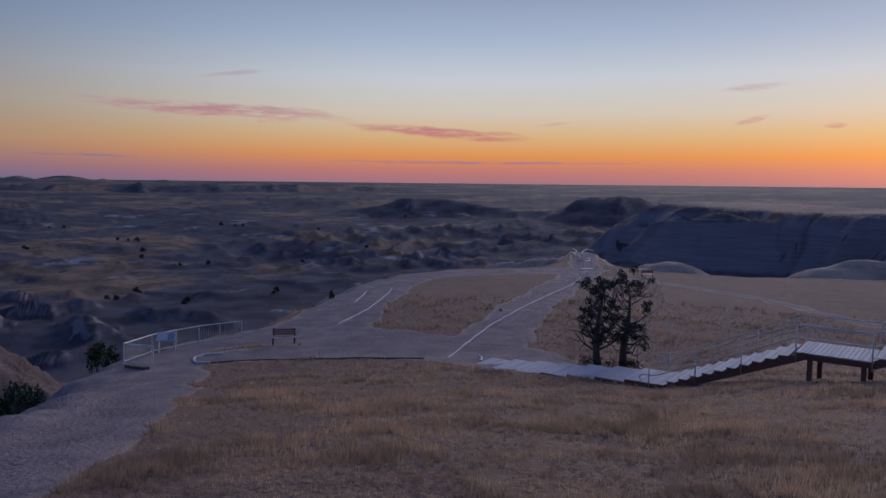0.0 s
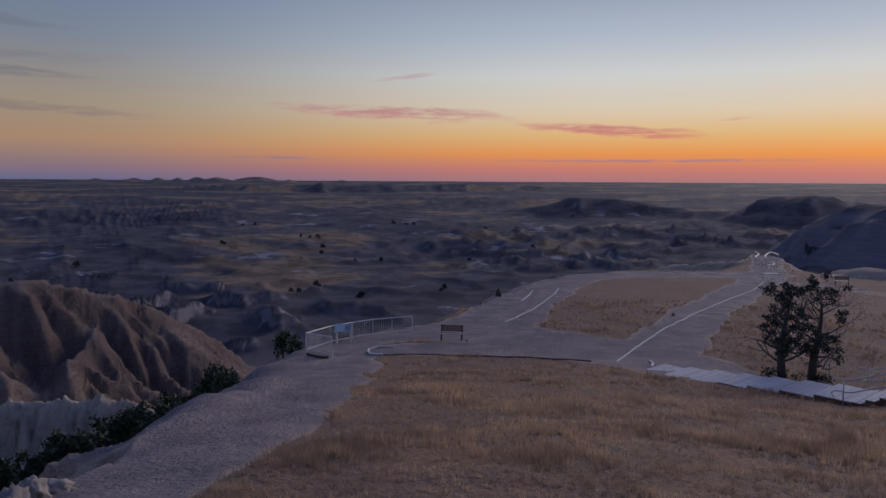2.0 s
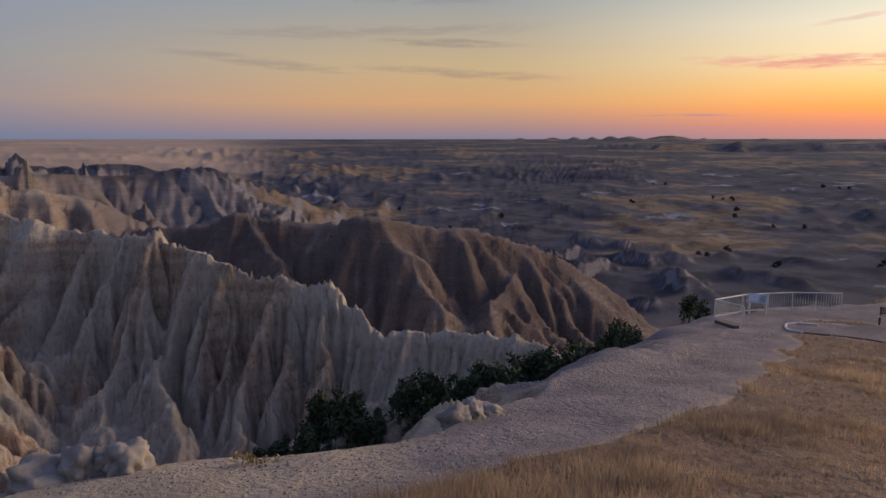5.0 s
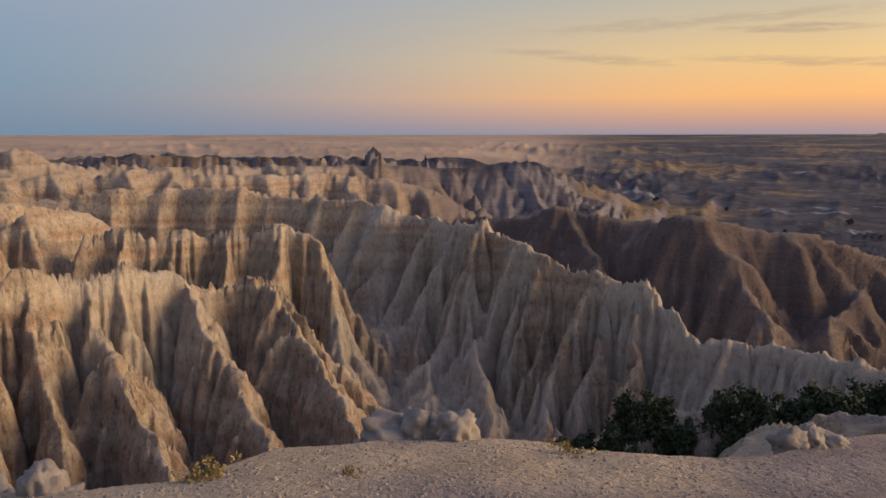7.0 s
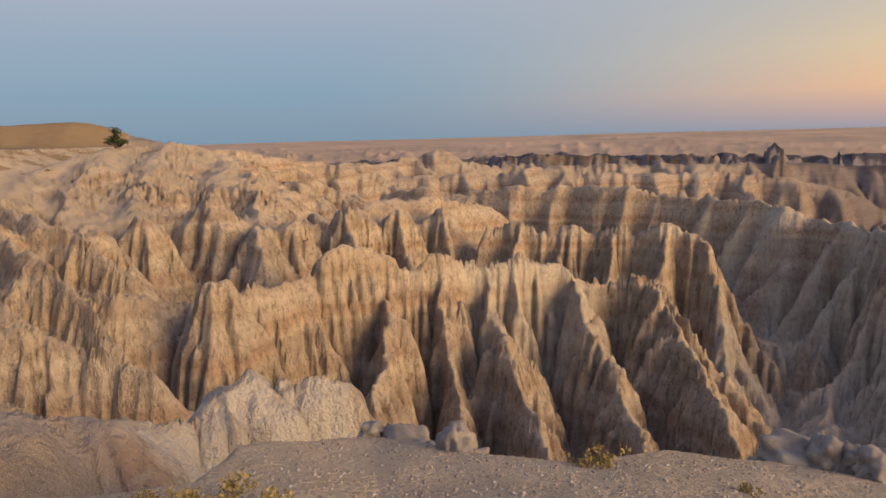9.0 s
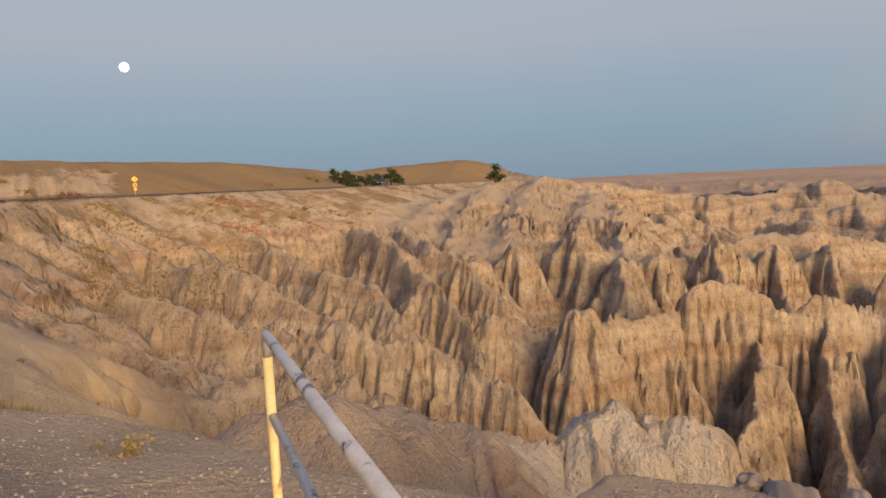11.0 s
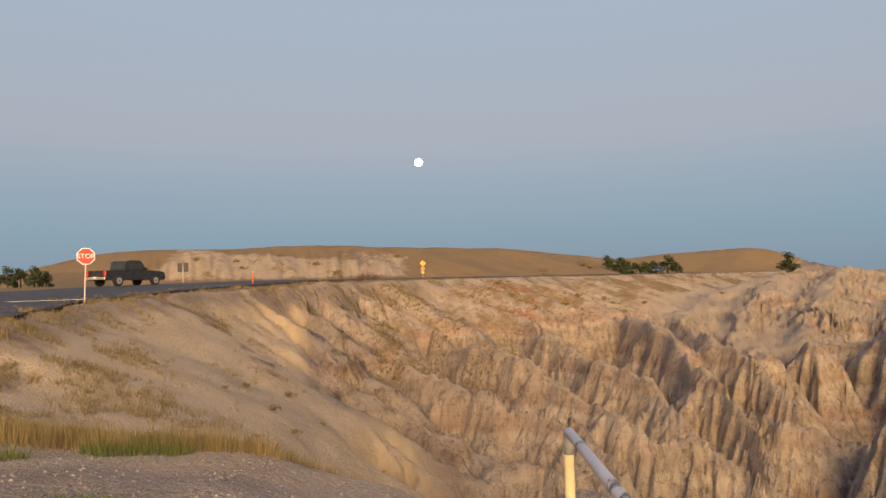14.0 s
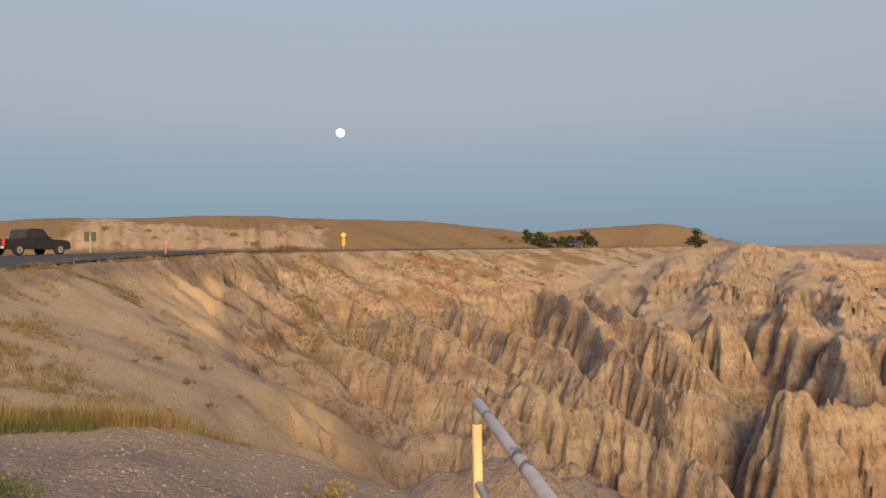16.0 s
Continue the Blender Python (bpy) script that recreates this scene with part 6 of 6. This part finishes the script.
# ---- dry grass, reeds, gravel: what nobody could count ----
def blades(name, x, y, tall, wide, per, mat, label, seed, lean=.35, category="grass"):
    g = np.random.default_rng(seed)
    n = len(x)
    z = height(x, y)
    X, Y, Zb = (np.repeat(v, per) for v in (x, y, z))
    T, Wd = np.repeat(tall, per), np.repeat(wide, per)
    k = n * per
    a = g.uniform(0, 2 * np.pi, k)
    off = g.uniform(0, 1, k) * T * .45
    b = g.uniform(0, 2 * np.pi, k)
    px, py = X + np.cos(b) * off, Y + np.sin(b) * off
    T = T * g.uniform(.55, 1.15, k)
    l = lean * g.uniform(.2, 1.3, k) * T
    dx, dy = np.cos(a) * Wd, np.sin(a) * Wd
    co = np.stack([np.stack([px - dx, py - dy, Zb - .03], 1), np.stack([px + dx, py + dy, Zb - .03], 1),
                   np.stack([px + np.cos(b) * l, py + np.sin(b) * l, Zb + T], 1)], 1).reshape(-1, 3)
    ob = new(name, mesh_of(name, co, np.arange(k * 3).reshape(-1, 3), mat))
    return tagged(ob, label, category, kind="stuff")


def scatter(seed, n, a0, a1, r0, r1, power=1.0):
    g = np.random.default_rng(seed)
    a = g.uniform(a0, a1, n)
    r = r0 * (r1 / r0) ** (g.random(n) ** power)
    x, y = at(a, r)
    return g, a, r, x, y


def meadow():
    g, a, r, x, y = scatter(1, 60000, -33.5, 52, 5, 64, .9)
    z, flat = land(x, y)
    grass = cover(x, y, z, flat)[0]
    clump = fbm(x, y, 3.2, 3, 41)
    m = (grass > .45) & (g.random(len(x)) < .32 + .9 * np.clip(clump + .15, 0, 1))
    # nothing grows through the boardwalk
    loc = np.array([[p.x, p.y] for p in (TURN.inverted() @ Vector((u, v, 0)) for u, v in zip(x, y))])
    m &= ~((loc[:, 0] > -9.8) & (loc[:, 0] < 12) & (loc[:, 1] > -.15) & (loc[:, 1] < WIDE + .15))
    x, y, r, clump = x[m], y[m], r[m], clump[m]
    tall = (.07 + .13 * np.clip(clump + .3, 0, 1)) * g.uniform(.7, 1.3, len(x)) * (.8 + r / 80)
    blades("dry_grass", x, y, tall, .004 + r * .0004, 7, M_STRAW, "dry straw-coloured prairie grass on the hill", 2, .5)


def reeds():
    g, a, r, x, y = scatter(3, 7000, 151, 182, 9.6, 13.0, 1)
    mid = np.interp(a, [151, 163, 172, 182], [11.6, 11.0, 11.3, 12.4])
    m = np.abs(r - mid) < .75 * g.random(len(a)) ** .5 * np.interp(a, [151, 160, 182], [.3, .6, .8])
    x, y, a = x[m], y[m], a[m]
    blades("roadside_grass", x, y, g.uniform(.1, .4, len(x)) * np.interp(a, [151, 162, 182], [.45, .85, .9]), np.full(len(x), .007), 6, M_REEDS, "tall dry roadside grass along the gravel edge", 4, .35)
    g, a, r, x, y = scatter(5, 1600, 167, 182, 10.4, 12.2, 1)
    m = fbm(x, y, 1.2, 2, 46) > .05
    blades("green_grass", x[m], y[m], g.uniform(.08, .22, m.sum()), np.full(m.sum(), .006), 5, M_GREENWEED, "green grass tufts along the gravel edge", 6, .5)
    g, a, r, x, y = scatter(7, 42000, 146, 182, 12.0, 90, 1)
    away = outside(x, y, ROADSIDE)[0]
    m = (away < 1.6 + 5 * g.random(len(r)) ** 2 + (5 + 7 * smooth(a, 162, 168)) * np.clip(fbm(x, y, 5, 3, 44), -.3, 1) + 26 * smooth(a + 5 * fbm(x, y, 4, 3, 34), 174.5, 179)) & (away > -2.5) & (fbm(x, y, 1.6, 3, 43) > -.12)
    blades("verge_grass", x[m], y[m], g.uniform(.08, .22, m.sum()), .004 + r[m] * .0004, 5, M_REEDS, "dry golden grass on the road verge", 8, .6)
    g, a, r, x, y = scatter(9, 16000, 132, 162, 44, 112, 1)
    edge = np.interp(a, [134, 142, 149, 155, 160, 167], [150, 112, 88, 72, 58, 41])
    away = outside(x, y, ROADSIDE)[0]
    m = (away < 16) & (away > .5) & (a < 154) & (fbm(x, y, 5, 3, 45) > .1)
    blades("slope_scrub", x[m], y[m], g.uniform(.12, .4, m.sum()), .012 + r[m] * .0006, 5, M_SCRUB, "sparse dry scrub on the embankment", 10, .9, "scrub")


def gravel():
    g, a, r, x, y = scatter(11, 26000, 40, 182, 4.2, 12.5, 1)
    z, flat = land(x, y)
    m = flat > .5
    x, y = x[m], y[m]
    z = height(x, y)
    n = len(x)
    s = (.006 + .03 * g.random(n) ** 4)[:, None]
    base = np.array([[1, 0, 0], [-.5, .87, 0], [-.5, -.87, 0], [0, 0, .8], [0, 0, -.5]])
    co = (np.stack([x, y, z], 1)[:, None, :] + (base[None] * g.uniform(.7, 1.3, (n, 5, 1))) * s[:, None, :]).reshape(-1, 3)
    t = np.array([[0, 1, 3], [1, 2, 3], [2, 0, 3], [1, 0, 4], [2, 1, 4], [0, 2, 4]])
    tris = (np.arange(n)[:, None, None] * 5 + t[None]).reshape(-1, 3)
    tagged(new("gravel", mesh_of("gravel", co, tris, M_PEBBLE)), "loose pale gravel on the trodden rim", "gravel", kind="stuff")


def pebble(N, pos):
    q = N.add("ShaderNodeNewGeometry").outputs["Random Per Island"]
    return N.ramp(q, [(0, (.20, .16, .14, 1)), (.5, (.29, .235, .19, 1)), (1, (.40, .35, .30, 1))]), None


M_PEBBLE = material("pebbles", pebble, rough=.9)
meadow()
reeds()
gravel()


def red_clay():
    g, a, r, x, y = scatter(21, 420, 141.2, 144.4, 85, 100, 1)
    m = fbm(x, y, 5, 2, 47) > -.1
    x, y = x[m], y[m]
    n = len(x)
    s = g.uniform(.12, .5, n)[:, None]
    base = np.array([[1, 0, -.2], [-.5, .87, -.2], [-.5, -.87, -.2], [.1, .1, .6]])
    co = (np.stack([x, y, height(x, y)], 1)[:, None, :] + base[None] * g.uniform(.6, 1.3, (n, 4, 1)) * s[:, None, :]).reshape(-1, 3)
    t = np.array([[0, 1, 3], [1, 2, 3], [2, 0, 3], [1, 0, 2]])
    tris = (np.arange(n)[:, None, None] * 4 + t[None]).reshape(-1, 3)
    tagged(new("red_clay_rubble", mesh_of("red_clay_rubble", co, tris, M_REDCLAY)), "brick-red clay rubble on the slope below the road", "rubble", kind="stuff")


M_REDCLAY = plain("red_clay", (.30, .12, .075), (.44, .21, .14), 2, .95)
red_clay()
